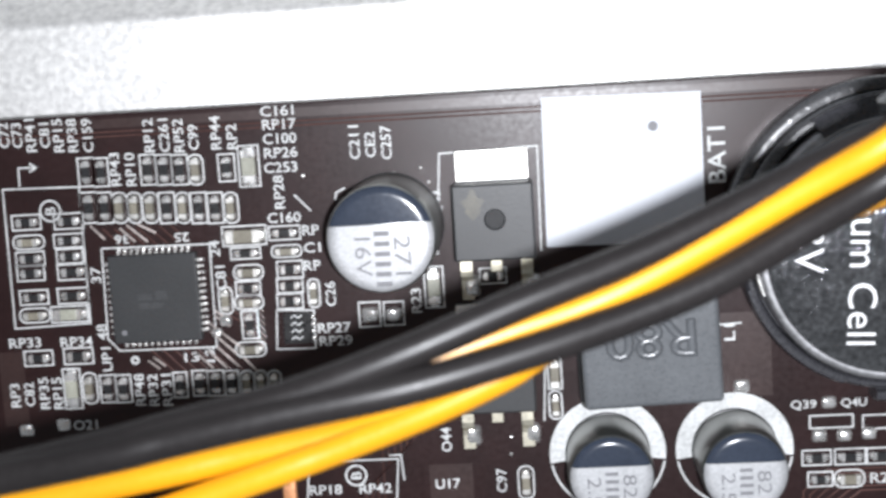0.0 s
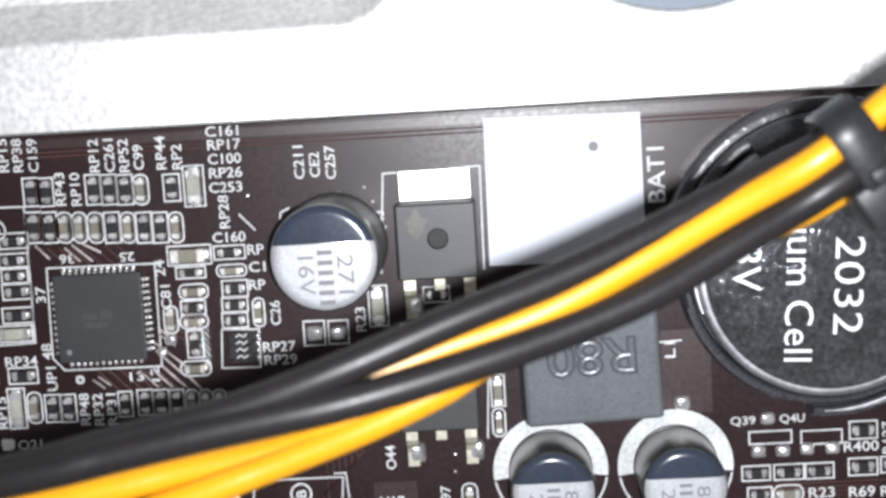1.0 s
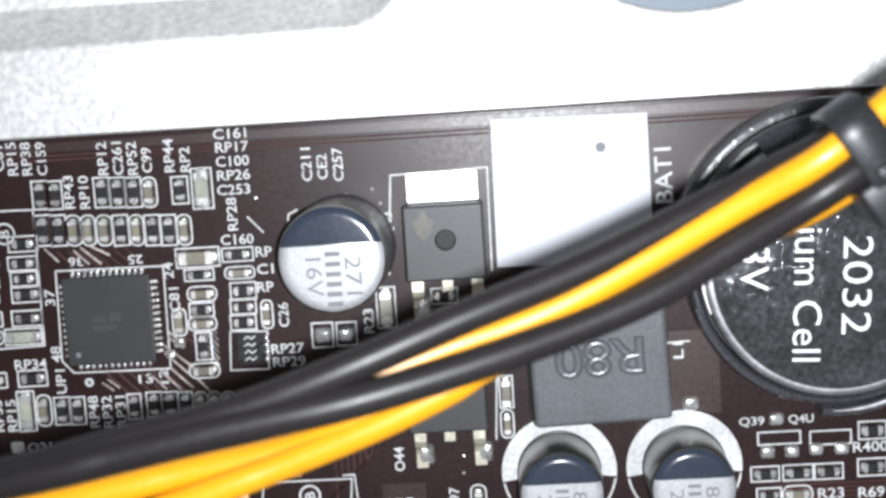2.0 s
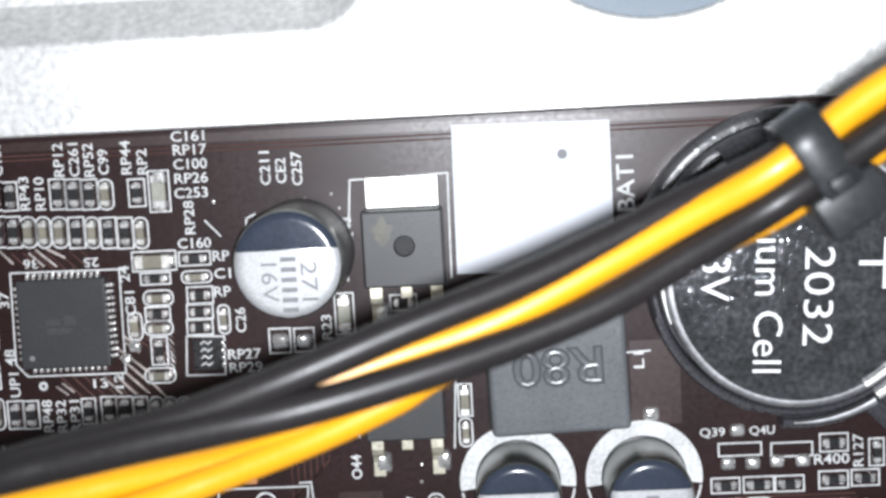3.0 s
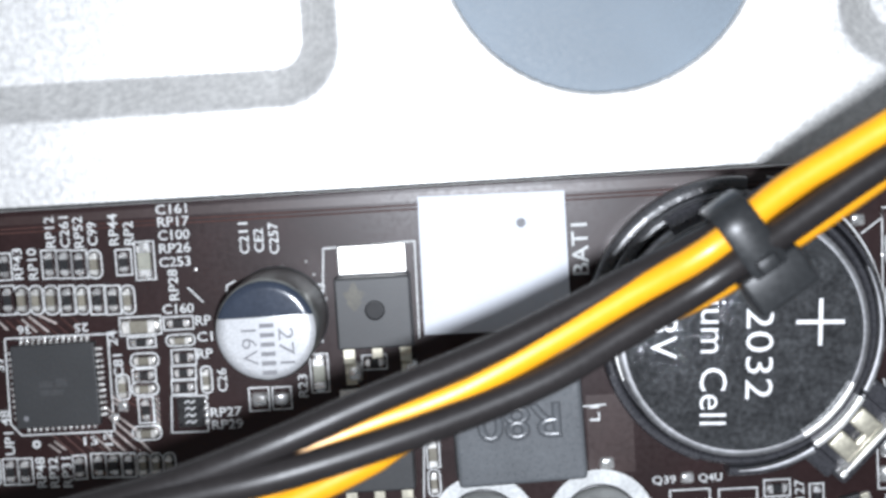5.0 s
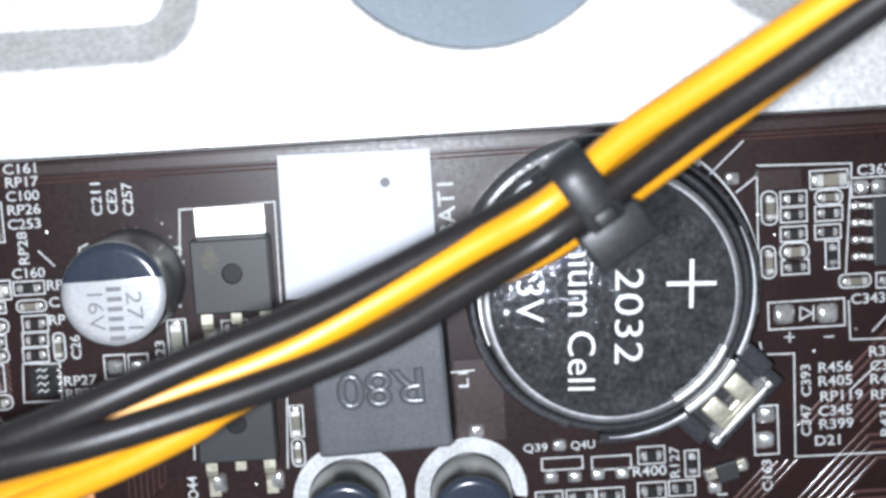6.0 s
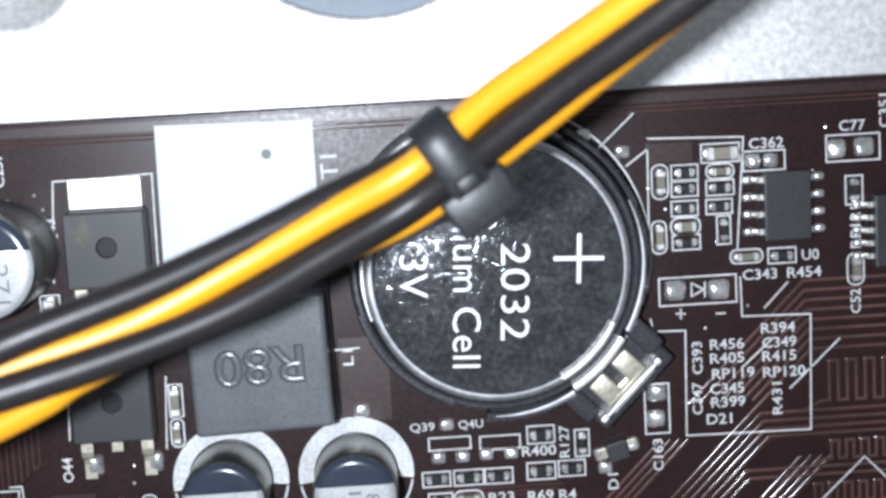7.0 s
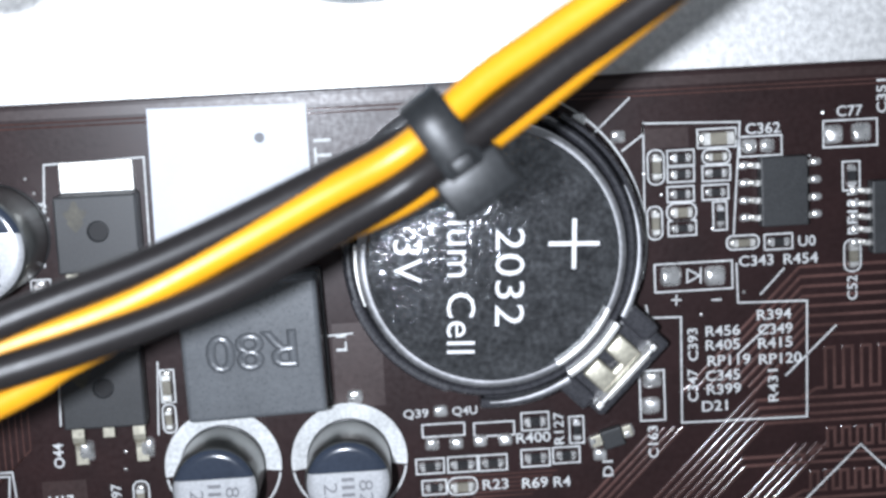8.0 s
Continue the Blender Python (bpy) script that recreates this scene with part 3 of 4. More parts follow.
def battery_holder():
    ob = thing("battery_holder", CX, CY, 0, "round glossy black plastic coin cell holder with steel clip", "battery holder")
    part("base_ring", lathe([(0, 0.02), (11.05, 0.02), (11.1, 0.3), (11.05, 2.5), (10.92, 3.0), (10.72, 3.2), (10.5, 3.2), (10.3, 3.0), (10.2, 2.6), (10.15, 1.0), (0, 1.0)], 96), HOLDER, ob, smooth=True)
    # broad rounded shoulder and the lip over the cell's edge, opposite the clip
    part("shoulder", lathe([(11.2, 0.05), (12.1, 0.05), (12.15, 1.6), (12.08, 2.0), (11.95, 2.18), (11.8, 2.26), (11.6, 2.31), (11.4, 2.33), (11.2, 2.33)], 40, a0=84, a1=168), GLOSSY, ob, "glossy rounded shoulder of the holder", smooth=True)
    part("inner_ridge", lathe([(11.12, 2.6), (11.1, 3.1), (11.0, 3.28), (10.85, 3.36), (10.65, 3.41), (10.42, 3.43), (10.25, 3.3), (10.22, 2.6)], 40, a0=84, a1=166), GLOSSY, ob, smooth=True)
    part("retaining_lip", lathe([(10.95, 2.8), (10.95, 4.5), (10.7, 4.75), (9.65, 5.0), (9.45, 4.94), (9.43, 4.78), (10.1, 4.72), (10.2, 2.8)], 24, a0=82, a1=122), HOLDER, ob, "black lip over the edge of the cell", smooth=True)
    part("side_wall", lathe([(11.12, 0.1), (11.08, 3.0), (10.95, 3.3), (10.7, 3.35), (10.4, 3.2), (10.3, 1.0)], 24, a0=196, a1=250), HOLDER, ob, smooth=True)
    part("side_wall", lathe([(11.2, 0.1), (12.1, 0.1), (12.05, 2.4), (11.85, 2.75), (11.3, 2.8), (11.2, 2.6)], 24, a0=-96, a1=-61), HOLDER, ob, smooth=True)
    part("side_wall", lathe([(11.75, 0.1), (11.7, 2.6), (11.45, 3.1), (11.2, 3.15), (11.1, 1.0)], 30, a0=-18, a1=60), HOLDER, ob, smooth=True)
    turn = mm(0, 0, 0, -45)
    # latch housing and the bent steel contact with its window
    bm = block(10.9, -3.7, 0.05, 15.0, 3.9, 2.7, 0.3)
    block(10.5, -4.2, 0.05, 13.4, -2.75, 3.4, 0.3, bm)
    block(10.5, 2.75, 0.05, 13.4, 4.3, 3.4, 0.3, bm)
    part("latch_housing", bm, HOLDER, ob, at=turn)
    part("contact_clip", lathe([(9.4, 3.7), (9.42, 4.38), (9.5, 4.46), (9.65, 4.48), (9.8, 4.42), (9.86, 4.3), (9.86, 3.7)], 16, a0=-17, a1=17), CLIP, ob, "bent bright steel contact clip", at=turn, smooth=True)
    part("clip_spring", band(10.45, 11.0, 3.5, 4.6, -15, 13, 0.0), CLIP, ob, "bright folded steel spring", at=turn, smooth=True)
    # black filler whose colour gives the shaded gap between clip and spring
    part("clip_web", lathe([(9.7, 3.5), (9.72, 3.95), (10.5, 3.95), (10.5, 3.5)], 16, a0=-15, a1=13), HOLDER, ob, at=turn, smooth=True)
    bm = block(11.3, -2.15, 3.0, 13.5, -0.5, 3.8, 0.22, segments=3)
    block(11.3, 0.3, 3.0, 13.5, 1.95, 3.8, 0.22, bm, segments=3)
    block(12.9, -2.15, 2.9, 13.6, 1.95, 3.7, 0.15, bm)
    part("clip_plate", bm, DULLTIN, ob, "dull cream-coloured tinned plate", at=turn, smooth=True)
    bm = block(13.7, -2.75, 0.2, 13.98, 2.6, 4.15, 0.1)
    block(13.98, -2.3, 0.2, 14.3, 2.2, 3.5, 0.1, bm)
    part("clip_edge", bm, CLIP, ob, "thin bright outer edge of the clip", at=turn, smooth=True)
    part("clip_lug", block(13.65, -3.35, 2.4, 14.1, -2.75, 4.0, 0.1), CLIP, ob, at=turn)
    part("clip_lug", block(13.65, 2.6, 2.4, 14.1, 3.1, 4.0, 0.1), CLIP, ob, at=turn)
    part("contact_ring", band(11.05, 11.65, 2.6, 3.5, -61, -93, 0.8), RIM, ob, "polished steel contact band", smooth=True)
    part("contact_ring", band(10.85, 11.4, 2.8, 3.55, -29, 24, 0.8), RIM, ob, "dull steel contact band", smooth=True)
    part("contact_ring", band(9.9, 10.2, 3.2, 4.4, 173, 199, 0.6), CLIP, ob, "bright edge of the side contact", smooth=True)
    part("printed_ring", lathe([(12.2, ZP), (12.36, ZP)], 60, x=CX, y=CY, a0=-15, a1=75), SILK, board)
    return ob


battery_holder()
coin_cell()

# paper sticker with a small punched mark
sticker = thing("paper_sticker", 0, 0, 0, "blank white paper sticker with a small dark dot", "sticker")
bm = bmesh.new()
low = [bm.verts.new((x, y, 0.035)) for x, y in ((7.72, -7.8), (19.75, -7.9), (19.72, 3.35), (7.85, 3.55))]
face = bm.faces.new(low)
top = bmesh.ops.extrude_face_region(bm, geom=[face])["geom"]
for v in top:
    if isinstance(v, bmesh.types.BMVert):
        v.co.z = 0.14
bmesh.ops.recalc_face_normals(bm, faces=bm.faces)
part("paper", bm, PAPER, sticker)
part("dot", lathe([(0, 0.146), (0.36, 0.146), (0.38, 0.14)], 20, x=16.1, y=0.95), GREYINK, sticker, "small dark grey dot")


def flat_ic(x, y, w, h, z, sides, label, pitch, count, lw, name="flat_chip", dot=None):
    ob = thing(name, x, y, 0, label, "chip")
    part("body", block(-w / 2, -h / 2, 0.1, w / 2, h / 2, z, 0.1), MOULD, ob)
    joint = mesh_of("solder_joint", dome(lw * 0.8, 0.5, 0.36) if count < 8 else dome(lw * 0.75, 0.24, 0.3), SOLDER, True)
    me = mesh_of("lead", lead(lw, 0.95 if count < 8 else 0.36, z * (0.5 if count < 8 else 0.3), 0.12), TIN)
    for turn in sides:
        reach = (h if turn in (0, 180) else w) / 2
        for k in range(count):
            pin = link("lead", me, ob, at=mm(0, 0, 0, turn) @ mm((k - (count - 1) / 2) * pitch, -reach))
            link("solder_joint", joint, pin, at=mm(0, -0.95 if count < 8 else -0.26))
    if dot:
        part("pin_mark", lathe([(0, z + 0.004), (0.22, z + 0.004)], 14, x=dot[0], y=dot[1]), GREYINK, ob)
    return ob


quad_chip = flat_ic(-22.75, -10.1, 6.9, 6.9, 1.0, (0, 90, 180, 270), "square dark grey flat chip with fine leads on four sides", 0.5, 12, 0.22, dot=(-2.6, -2.6))
for dx, dy, w, h in ((-0.75, 0.15, 1.1, 0.5), (0.55, 0.25, 0.9, 0.7), (-0.3, -0.55, 1.9, 0.45)):
    part("marking_bar", block(dx - w / 2, dy - h / 2, 0.998, dx + w / 2, dy + h / 2, 1.004), FAINT, quad_chip, "faint worn marking on the chip")
part("printed_ring", lathe([(0.14, ZP), (0.36, ZP)], 20, x=-25.0, y=-15.1), SILK, board)
flat_ic(55.6, -5.2, 3.6, 5.3, 1.4, (90, 270), "small dark grey eight-pin chip", 1.34, 4, 0.42, name="eight_pin_chip")
flat_ic(65.6, -7.6, 6.5, 5.6, 1.4, (90, 270), "dark grey flat chip with bright leads", 1.0, 5, 0.4, name="edge_chip")
arr = thing("resistor_array", -11.85, -13.1, 0, "small dark resistor array with four light marks", "resistor")
part("body", block(-1.1, -1.2, 0.05, 1.1, 1.2, 0.5, 0.06), BLACKCHIP, arr)
for k in range(4):
    part("mark", strip([(-0.5, -0.85 + 0.56 * k), (-0.2, -0.62 + 0.56 * k), (0.1, -0.85 + 0.56 * k), (0.4, -0.62 + 0.56 * k)], 0.1, 0.508), SILK, arr)
    part("end_cap", dome(0.2, 0.18, 0.5, x=1.2, y=-0.85 + 0.56 * k), SOLDER, arr, smooth=True)
diode = thing("small_diode", 41.85, -23.75, 0, "small grey two-lead diode beside the cell clip", "diode", turn=-75)
part("body", block(-0.75, -0.85, 0.1, 0.75, 0.85, 1.0, 0.12), MOULD, diode)
for k in (-1, 1):
    pin = part("lead", block(-0.45, k * 1.2 - 0.45, 0.02, 0.45, k * 1.2 + 0.45, 0.4, 0.08), DULLTIN, diode)
    part("solder_joint", mound(0.55, 0.5, 0.45, 0.05, k * 1.35, k), SOLDER, pin)
for x, y, half in ((-13.5, -27.2, 2.7), (-9.2, -22.6, 0.95)):
    coil = thing("copper_jumper", x, y, 0, "bare copper jumper strip soldered to the board", "jumper", "copper jumpers")
    part("strip", block(-0.55, -half, 0.02, 0.55, half, 0.6, 0.2, segments=3), COPPER, coil, smooth=True)

# ---- the cable bundle ----
def cable(name, points, radius, mat, label, group):
    return tagged(part(name, sweep(points, radius), mat, smooth=True), label, "cable", group)


LY, LB = "glossy yellow insulated power wire crossing above the board", "glossy black insulated power wire crossing above the board"
cable("black_wire", [(-43.0, -17.1, 35.1), (-18.5, -12.3, 36.4), (-12.3, -11.0, 36.2), (-6.2, -9.7, 36.0), (-0.1, -7.8, 35.6), (6.0, -5.7, 34.3), (12.2, -3.8, 32.7), (17.0, -2.0, 31.5), (21.8, 0.0, 30.3), (26.9, 2.0, 28.7), (30.7, 4.6, 30.0), (34.2, 6.9, 31.7), (39.1, 10.1, 34.5), (57.5, 22.1, 45.3)], 0.96, BLACKPVC, LB, "power wires")
cable("yellow_wire", [(-43.7, -17.8, 33.5), (-19.1, -13.1, 34.9), (-12.8, -11.9, 34.6), (-6.6, -10.6, 34.4), (-0.3, -9.0, 34.3), (2.8, -8.1, 34.0), (5.9, -7.2, 33.5), (9.0, -6.4, 33.0), (12.1, -5.3, 32.6), (16.9, -3.1, 31.8), (21.7, -0.8, 30.9), (26.5, 1.5, 30.3), (30.4, 4.8, 32.1), (33.7, 7.0, 33.8), (38.5, 10.1, 36.5), (56.9, 22.1, 47.2)], 0.88, YELLOW, LY, "power wires")
cable("black_wire", [(-43.0, -16.7, 35.7), (-18.3, -12.6, 37.0), (-12.2, -11.5, 36.8), (-6.1, -10.4, 36.6), (-0.1, -9.5, 36.2), (5.9, -8.3, 34.9), (12.0, -6.8, 33.3), (16.8, -5.2, 32.2), (21.6, -2.9, 31.0), (26.5, -0.4, 30.3), (30.9, 2.8, 32.2), (34.9, 5.8, 34.2), (38.5, 8.3, 36.3), (56.4, 21.0, 46.8)], 0.96, BLACKPVC, LB, "power wires")
cable("yellow_wire", [(-34.9, -23.7, 30.1), (-11.0, -16.2, 30.7), (-4.9, -14.3, 30.4), (0.7, -12.3, 30.4), (5.1, -10.4, 30.3), (7.3, -9.1, 30.3), (12.2, -7.0, 30.2), (17.0, -5.4, 29.8), (22.0, -3.1, 28.5), (26.8, -1.2, 28.1), (32.0, 2.7, 31.4), (34.9, 4.9, 32.9), (38.5, 7.8, 35.1), (55.7, 21.6, 45.1)], 0.88, YELLOW, LY, "power wires")
cable("yellow_wire", [(-42.4, -20.3, 28.7), (-17.8, -15.9, 29.9), (-10.4, -14.6, 29.6), (-4.4, -13.5, 29.7), (-1.0, -12.4, 30.0), (3.0, -10.7, 29.9), (7.3, -8.9, 29.7), (12.2, -7.0, 29.4), (17.1, -5.4, 28.9), (22.1, -3.0, 27.6), (27.0, -0.7, 27.3), (31.1, 3.0, 29.9), (35.1, 6.0, 32.1), (38.8, 8.6, 34.2), (56.8, 21.3, 44.7)], 0.88, YELLOW, LY, "power wires")


def cable_tie():
    """A nylon strap round the bundle with its square head below."""
    ob = thing("cable_tie", 28.0, 1.1, 30.4, "black nylon cable tie round the yellow and black wires", "cable tie", turn=33)
    bm = bmesh.new()
    n = 40
    rings = []
    for k in range(n):
        a = 6.28319 * k / n
        c, s = math.cos(a), math.sin(a)
        e = 3.6
        px = math.copysign(abs(c) ** (2 / e), c)
        pz = math.copysign(abs(s) ** (2 / e), s)
        ry, rz = 2.62, 2.45
        rings.append([bm.verts.new((x, 0.25 + px * (ry + t), -0.6 + pz * (rz + t))) for x, t in ((-0.2, 0), (-0.2, 0.22), (-0.05, 0.32), (2.05, 0.32), (2.2, 0.22), (2.2, 0))])
    for k in range(n):
        p, q = rings[k], rings[(k + 1) % n]
        for i in range(6):
            bm.faces.new((p[i], p[(i + 1) % 6], q[(i + 1) % 6], q[i]))
    bmesh.ops.recalc_face_normals(bm, faces=bm.faces)
    part("strap", bm, NYLON, ob, smooth=True)
    part("head", block(-1.05, -3.75, -1.4, 3.05, -1.15, 2.0, 0.28, segments=3), NYLON, ob, "square ratchet head of the tie", smooth=True)
    part("tail", block(0.3, -1.6, 1.6, 1.7, -0.6, 2.45, 0.2, segments=3), NYLON, ob, "trimmed strap end", smooth=True)
    return ob


cable_tie()

# ---- small parts and print ----
for x, y, r in ((22.06, -19.38, 0.55), (-17.55, -12.3, 0.42), (-18.3, -13.2, 0.36), (28.6, -20.95, 0.5)):
    solder(x, y, r)
for x, y in ((-30.6, -2.95), (-8.2, -25.2)):
    part("printed_ring", lathe([(0.72, ZP), (0.88, ZP)], 28, x=x, y=y), SILK, board)
    printed("B", x, y, 0.85, 90)
# chip resistors and chip capacitors, row by row
smd("r", -27.47, -0.09, 1.20, 2.19)
smd("r", -26.29, -0.16, 1.16, 2.19)
smd("r", -22.58, -0.17, 1.19, 2.32)
smd("r", -21.34, -0.24, 1.19, 2.32)
smd("r", -20.09, -0.31, 1.23, 2.31)
smd("c", -18.85, -0.38, 1.15, 2.31)
smd("r", -16.45, -0.36, 1.27, 2.09)
smd("R", -14.71, -0.33, 1.58, 3.13)
smd("r", -27.52, -2.86, 1.29, 2.39)
smd("r", -26.27, -2.93, 1.20, 2.39)
smd("c", -25.07, -3.00, 1.20, 2.38)
smd("c", -23.90, -3.06, 1.07, 2.38)
smd("c", -22.65, -3.13, 1.24, 2.38)
smd("r", -21.35, -3.20, 1.20, 2.38)
smd("c", -20.11, -3.27, 1.11, 2.38)
smd("r", -18.87, -3.34, 1.19, 2.37)
smd("r", -17.59, -3.41, 1.19, 2.37)
smd("c", -16.36, -3.47, 1.10, 2.37)
smd("r", -32.59, -3.74, 2.25, 1.16)
smd("r", -29.23, -3.81, 2.28, 1.20)
smd("c", -32.55, -5.30, 2.48, 1.07)
smd("r", -29.39, -5.34, 2.29, 1.07)
smd("r", -32.57, -6.60, 2.26, 1.08)
smd("r", -29.40, -6.56, 2.07, 1.12)
smd("r", -32.65, -7.76, 2.17, 1.17)
smd("r", -29.33, -7.82, 2.30, 1.21)
smd("r", -32.58, -9.68, 2.27, 1.13)
smd("r", -29.47, -9.70, 2.39, 1.22)
smd("c", -32.67, -11.12, 2.41, 1.13)
smd("R", -29.89, -11.15, 2.94, 1.27)
smd("r", -32.73, -14.56, 2.28, 1.19)
smd("r", -29.51, -14.53, 2.32, 1.28)
smd("R", -30.25, -17.15, 1.37, 3.22)
smd("c", -28.82, -17.17, 1.14, 2.48)
smd("r", -27.37, -17.29, 1.23, 2.20)
smd("r", -26.12, -17.34, 1.18, 2.20)
smd("r", -21.57, -17.24, 1.08, 2.01)
smd("C", -15.53, -5.68, 3.40, 1.50)
smd("r", -15.53, -7.05, 2.30, 0.89)
smd("c", -15.43, -8.56, 2.30, 1.16)
smd("r", -15.56, -9.81, 1.91, 1.07)
smd("c", -15.58, -10.92, 2.22, 1.07)
smd("c", -17.39, -10.70, 1.07, 2.15)
smd("r", -15.64, -12.71, 1.25, 2.16)
smd("c", -15.74, -14.65, 2.37, 1.17)
smd("r", -12.38, -5.63, 2.42, 1.06)
smd("c", -12.32, -7.06, 2.34, 0.93)
smd("r", -12.17, -8.49, 1.99, 1.29)
smd("r", -12.27, -9.77, 1.99, 1.11)
smd("r", -12.36, -11.00, 1.99, 1.16)
smd("c", -10.44, -10.47, 0.88, 2.23)
smd("R", -1.09, -10.46, 1.44, 3.18)
smd("c", 5.15, -26.32, 1.19, 2.61)
smd("r", -19.98, -17.17, 1.17, 2.01)
smd("r", -18.72, -17.23, 1.26, 2.01)
smd("r", -17.46, -17.29, 1.08, 2.00)
smd("c", -16.23, -17.35, 1.03, 2.00)
smd("c", -15.13, -17.40, 0.99, 2.00)
smd("c", -14.06, -17.45, 0.98, 2.00)
smd("C", 50.77, -0.96, 2.96, 1.42)
smd("c", 46.03, -2.95, 1.26, 2.64)
smd("r", 47.96, -2.32, 2.05, 1.17)
smd("r", 47.93, -3.58, 2.05, 1.17)
smd("c", 50.71, -2.37, 2.14, 1.12)
smd("r", 50.68, -3.64, 2.14, 1.17)
smd("r", 47.88, -5.10, 2.05, 1.17)
smd("r", 50.57, -5.10, 2.02, 1.13)
smd("c", 47.91, -6.49, 2.28, 1.35)
smd("r", 47.93, -7.74, 2.15, 1.14)
smd("c", 45.82, -7.23, 1.14, 2.53)
smd("r", 50.88, -6.95, 1.05, 2.19)
smd("c", 52.60, -9.11, 2.51, 1.06)
smd("r", 55.38, -9.21, 2.17, 1.19)
smd("c", 61.16, -10.63, 1.29, 2.48)
smd("r", 61.14, -4.44, 1.32, 2.23)
smd("r", 39.15, -23.11, 1.11, 2.13)
smd("r", 35.93, -22.22, 2.12, 1.40)
smd("r", 35.85, -25.15, 2.22, 1.36)
smd("r", 38.27, -25.08, 2.09, 1.27)
smd("r", 27.58, -25.29, 2.16, 1.18)
smd("r", 30.12, -25.30, 2.30, 1.23)
smd("r", 32.49, -25.32, 2.17, 1.23)
smd("c", 30.03, -27.05, 2.30, 1.37)
smd("r", 27.82, -27.02, 1.86, 1.14)
smd("C", 7.81, -17.66, 1.03, 2.53)
smd("c", 7.76, -20.21, 0.99, 2.23)
smd("r", 3.48, -9.80, 2.01, 1.19)
# printed boxes with bare solder pads
pads(54.15, -1.75, 3.24, 1.51, [(53.28, -1.73), (54.68, -1.76)])
pads(61.11, -1.14, 4.18, 2.03, [(59.77, -1.17), (61.97, -1.12)])
pads(48.70, -11.55, 6.04, 2.17, [(46.92, -11.47), (50.36, -11.59)])
pads(45.19, -20.76, 1.91, 3.97, [(45.21, -19.49), (45.06, -21.56)])
pads(28.76, -22.46, 3.26, 0.99, [])
pads(32.71, -22.63, 3.13, 1.08, [])
pads(-6.22, -12.35, 1.63, 1.92, [(-6.20, -12.38)])
pads(-4.33, -12.36, 1.54, 1.83, [(-4.31, -12.43)])
for x, y in ((27.83, -23.58), (29.72, -23.61), (31.58, -23.51), (33.57, -23.55), (40.25, 0.96), (43.22, -0.45), (40.92, -25.25), (-31.29, -20.06), (-34.32, -20.39), (-34.17, -24.27)):
    solder(x, y, 0.5)
# printed reference texts
printed("C72", -33.65, 3.11, 0.87, 90)
printed("C73", -32.62, 3.05, 0.87, 90)
printed("RP41", -31.55, 2.99, 0.87, 90)
printed("C81", -30.44, 2.93, 0.87, 90)
printed("RP15", -29.38, 2.86, 0.87, 90)
printed("RP38", -28.27, 2.80, 0.87, 90)
printed("C159", -27.07, 2.73, 0.87, 90)
printed("RP12", -22.31, 2.45, 0.87, 90)
printed("C261", -21.12, 2.39, 0.87, 90)
printed("RP52", -19.98, 2.32, 0.87, 90)
printed("C99", -18.85, 2.12, 0.87, 90)
printed("RP44", -17.11, 2.37, 0.87, 90)
printed("RP2", -15.87, 1.99, 0.87, 90)
printed("RP43", -25.16, -0.00, 0.87, 90)
printed("RP10", -23.97, -0.07, 0.87, 90)
printed("RP28", -12.55, -2.46, 0.87, 90)
printed("C211", -6.48, 1.02, 0.87, 90)
printed("CE2", -5.28, 0.78, 0.87, 90)
printed("C257", -4.06, 0.88, 0.87, 90)
printed("Q43", -0.44, -4.00, 0.87, 90)
printed("C81", -17.64, -8.90, 0.87, 90)
printed("C26", -9.16, -10.58, 0.87, 90)
printed("R23", -2.53, -11.45, 0.87, 90)
printed("UP1", -27.25, -14.91, 0.87, 90)
printed("37", -27.49, -8.16, 0.87, 90)
printed("48", -27.44, -12.72, 0.87, 90)
printed("24", -17.93, -6.57, 0.87, 90)
printed("RP48", -24.86, -17.49, 0.87, 90)
printed("RP32", -23.77, -17.55, 0.87, 90)
printed("RP31", -22.69, -17.60, 0.87, 90)
printed("RP3", -34.93, -17.49, 0.87, 90)
printed("C82", -33.77, -17.45, 0.87, 90)
printed("RP35", -32.57, -17.41, 0.87, 90)
printed("RP15", -31.48, -17.46, 0.87, 90)
printed("O44", -0.90, -22.60, 0.87, 90)
printed("C97", 3.24, -26.08, 0.87, 90)
printed("L1", 21.27, -15.11, 0.87, 90)
printed("C161", -12.23, 3.77, 0.87, 0)
printed("RP17", -12.14, 2.73, 0.87, 0)
printed("C100", -12.18, 1.65, 0.87, 0)
printed("RP26", -12.18, 0.57, 0.87, 0)
printed("C253", -12.27, -0.56, 0.87, 0)
printed("C160", -12.31, -4.44, 0.87, 0)
printed("RP", -10.33, -5.52, 0.87, 0)
printed("C1", -10.30, -6.88, 0.87, 0)
printed("RP", -10.41, -8.29, 0.87, 0)
printed("RP27", -9.05, -13.26, 0.87, 0)
printed("RP29", -9.00, -14.30, 0.87, 0)
printed("RP33", -33.70, -13.28, 0.87, 0)
printed("RP34", -29.55, -13.39, 0.87, 0)
printed("O21", -29.50, -20.14, 0.87, 0)
printed("U17", -0.99, -26.18, 0.87, 0)
printed("RP18", -10.69, -26.28, 0.87, 0)
printed("RP42", -6.73, -26.31, 0.87, 0)
printed("Q39", 26.69, -21.09, 0.87, 0)
printed("Q4U", 30.49, -21.08, 0.87, 0)
printed("BAT1", 20.76, -1.49, 1.43, 90)
printed("36", -25.16, -5.47, 0.78, 180)
printed("25", -20.42, -5.55, 0.78, 180)
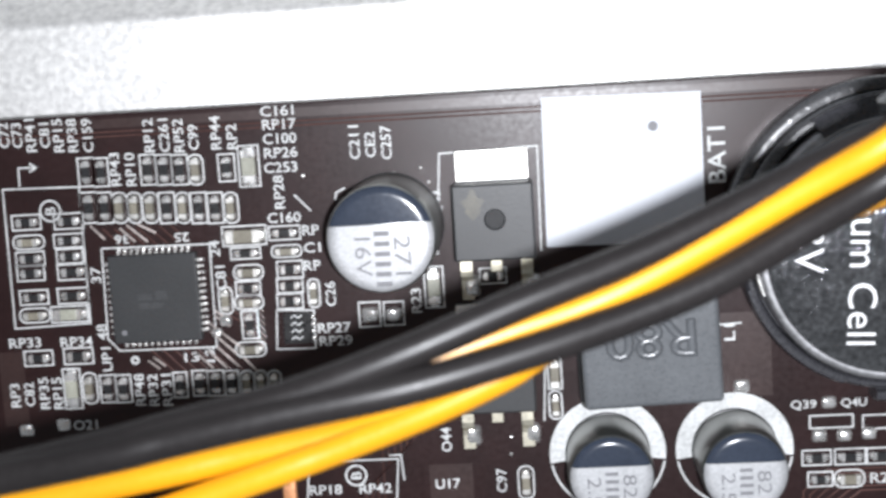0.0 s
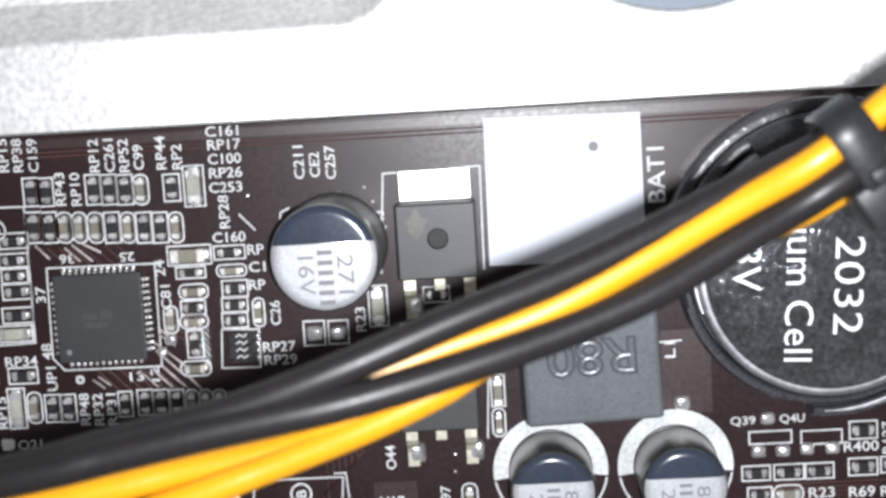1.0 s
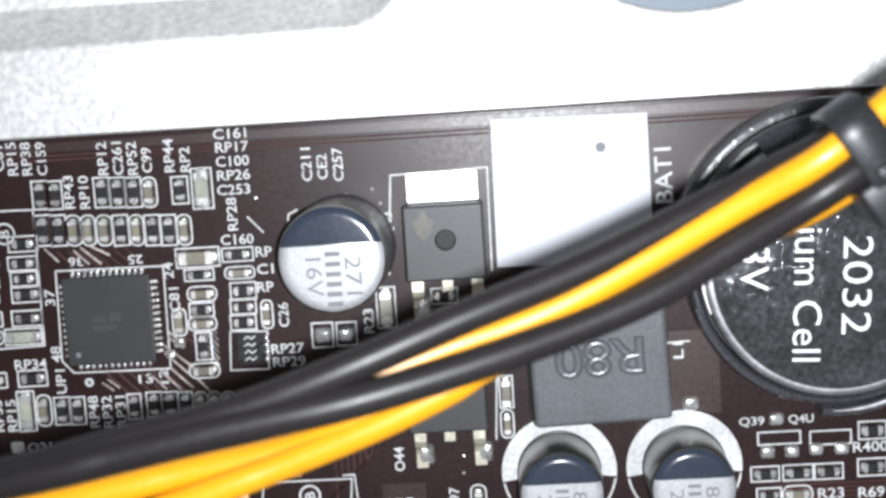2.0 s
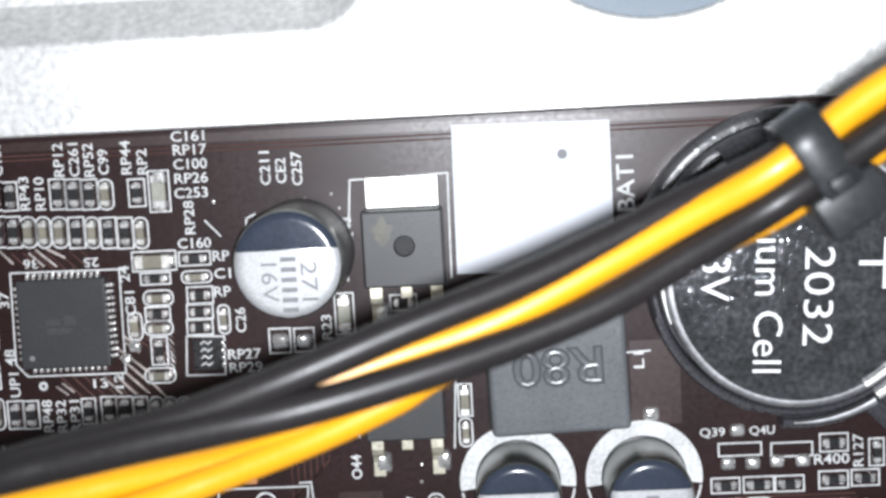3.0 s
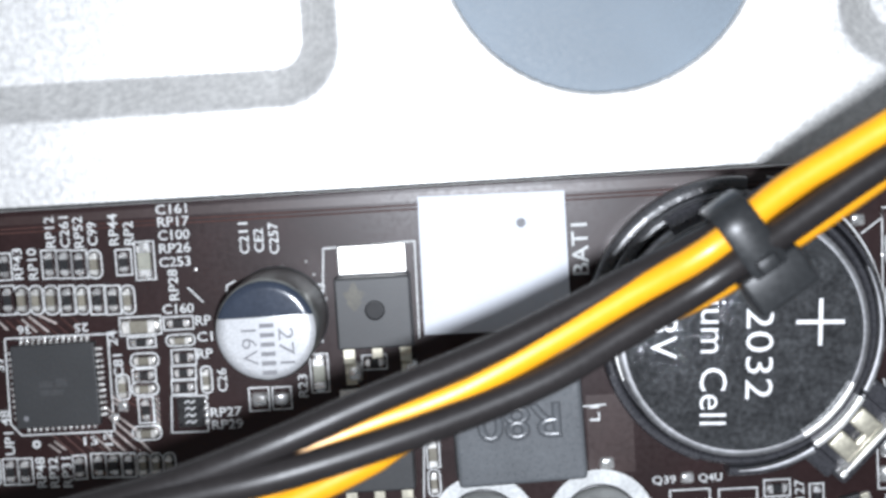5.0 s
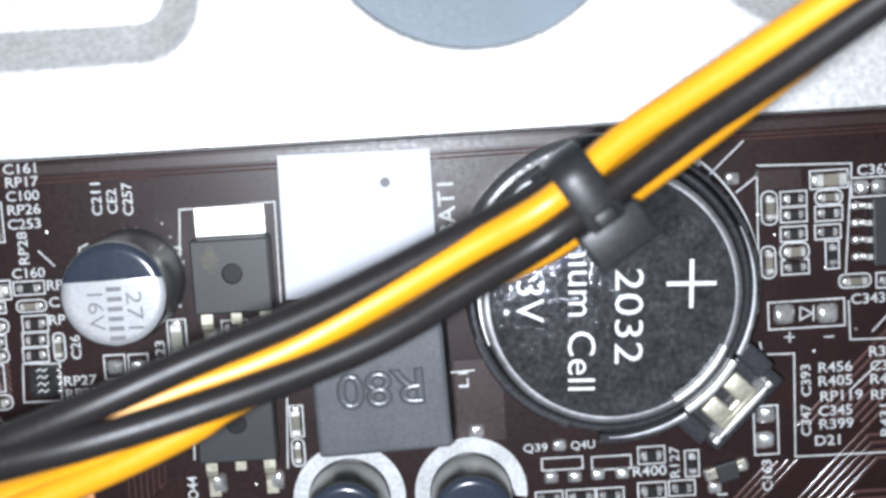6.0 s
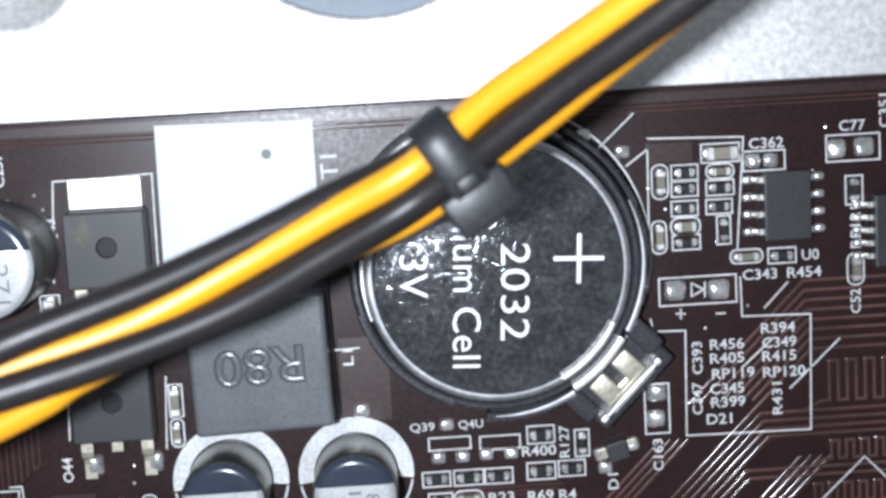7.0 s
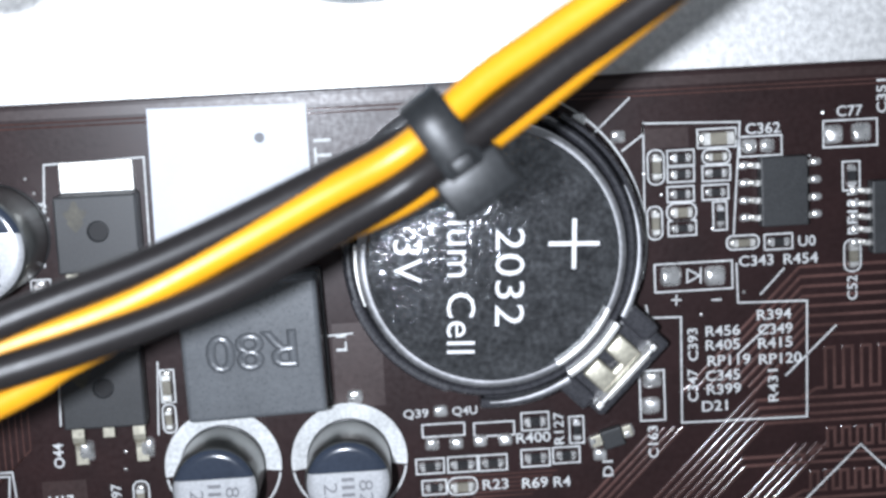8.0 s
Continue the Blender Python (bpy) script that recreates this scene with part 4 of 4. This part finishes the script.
printed("13", -20.47, -15.06, 0.78, 0)
printed("12", -19.02, -14.94, 0.78, 90)
printed("C362", 54.36, -0.40, 0.91, 0)
printed("C77", 61.07, 0.57, 0.91, 0)
printed("C343", 53.61, -10.58, 0.91, 0)
printed("R454", 57.10, -10.61, 0.91, 0)
printed("U0", 57.61, -9.27, 0.91, 0)
printed("R456", 50.87, -15.94, 0.91, 0)
printed("R405", 50.84, -17.05, 0.91, 0)
printed("RP119", 51.30, -18.30, 0.91, 0)
printed("C345", 50.78, -19.48, 0.91, 0)
printed("R399", 50.84, -20.57, 0.91, 0)
printed("D21", 50.09, -21.88, 0.91, 0)
printed("R394", 54.93, -14.89, 0.91, 0)
printed("C349", 55.00, -16.05, 0.91, 0)
printed("R415", 54.98, -17.13, 0.91, 0)
printed("RP120", 55.35, -18.41, 0.91, 0)
printed("R400", 35.74, -23.50, 0.91, 0)
printed("R23", 32.61, -27.08, 0.91, 0)
printed("R69", 35.72, -27.15, 0.91, 0)
printed("R4", 37.85, -27.20, 0.91, 0)
printed("C351", 63.58, 1.56, 0.87, 90)
printed("RP121", 61.19, -7.36, 0.87, 90)
printed("C52", 61.11, -13.16, 0.87, 90)
printed("C393", 48.49, -16.91, 0.87, 90)
printed("C347", 48.40, -20.15, 0.87, 90)
printed("R431", 54.73, -20.54, 0.87, 90)
printed("C163", 45.14, -24.48, 0.87, 90)
printed("D1", 41.50, -26.39, 0.87, 90)
printed("R127", 37.76, -22.91, 0.87, 90)
# printed lines
line([(-28.18, -1.19), (-34.19, -1.08), (-34.35, -12.11), (-28.27, -11.95), (-28.14, -1.20)])
line([(-32.83, -0.94), (-32.76, 0.52), (-31.55, 0.49)])
line([(-31.87, 0.82), (-31.37, 0.48), (-31.94, 0.16)])
line([(-26.83, -6.10), (-18.30, -6.19), (-18.42, -14.34), (-26.14, -14.28), (-27.00, -13.29), (-26.83, -6.10)])
line([(-13.46, -11.66), (-10.54, -11.80), (-10.63, -14.81), (-13.66, -14.75), (-13.46, -11.66)])
line([(-12.19, -26.92), (-11.83, -23.96), (-4.78, -23.99), (-5.09, -27.21)])
line([(-0.67, -7.95), (-0.08, -0.22), (7.38, -0.03), (7.28, -8.06)])
line([(-11.39, -2.74), (-10.21, -4.03)])
line([(-0.55, -20.30), (-0.32, -15.22)])
line([(7.18, -15.69), (6.82, -21.45)])
line([(41.33, -0.13), (44.19, 2.46)])
line([(43.44, -1.58), (45.13, -0.38), (45.16, 0.44), (52.58, 0.17), (51.89, -8.59)])
line([(45.16, 0.44), (45.03, -7.40)])
line([(52.06, -10.67), (52.12, -13.82), (57.53, -13.97), (57.37, -23.21), (47.46, -23.08), (47.62, -14.67), (45.10, -14.60), (44.92, -13.57)])
line([(57.21, -29.88), (61.62, -25.73), (65.09, -29.29)])
line([(53.86, -13.30), (55.81, -11.29)])
# these two diagonals are trace glints, painted in the print's white
line([(51.97, -17.93), (54.56, -15.67)])
line([(55.73, -19.84), (59.82, -16.03)])
line([(48.22, -10.93), (48.19, -11.99), (49.17, -11.52), (48.22, -10.93)])
line([(49.27, -10.90), (49.24, -12.14)])
line([(46.91, -13.29), (47.70, -13.34)])
line([(47.32, -12.91), (47.29, -13.76)])
line([(50.04, -13.48), (50.84, -13.48)])
line([(20.04, -14.50), (22.22, -14.41)])
line([(54.53, -2.62), (57.99, -2.72)])
line([(-5.50, -23.69), (-4.55, -23.67), (-4.40, -25.75)])
line([(-8.25, -3.3), (-8.15, -2.75), (-7.45, -2.42)])
line([(-1.85, -2.65), (-1.3, -2.95), (-1.2, -3.5)])
# small plated holes, bright where solder fills them
for x, y in ((-1.56, -1.2), (-4.52, -1.49), (-3.59, -1.5), (-1.0, -2.3), (-10.6, -1.3), (1.4, -22.9), (4.2, -22.6), (4.1, -24.0), (46.4, -5.1), (45.1, -3.4), (50.3, -7.9), (59.0, 0.55), (52.6, -13.0), (49.2, -14.6)):
    part("plated_hole", mound(0.13, 0.13, 0.09, x, y, x + y), SOLDER, board)
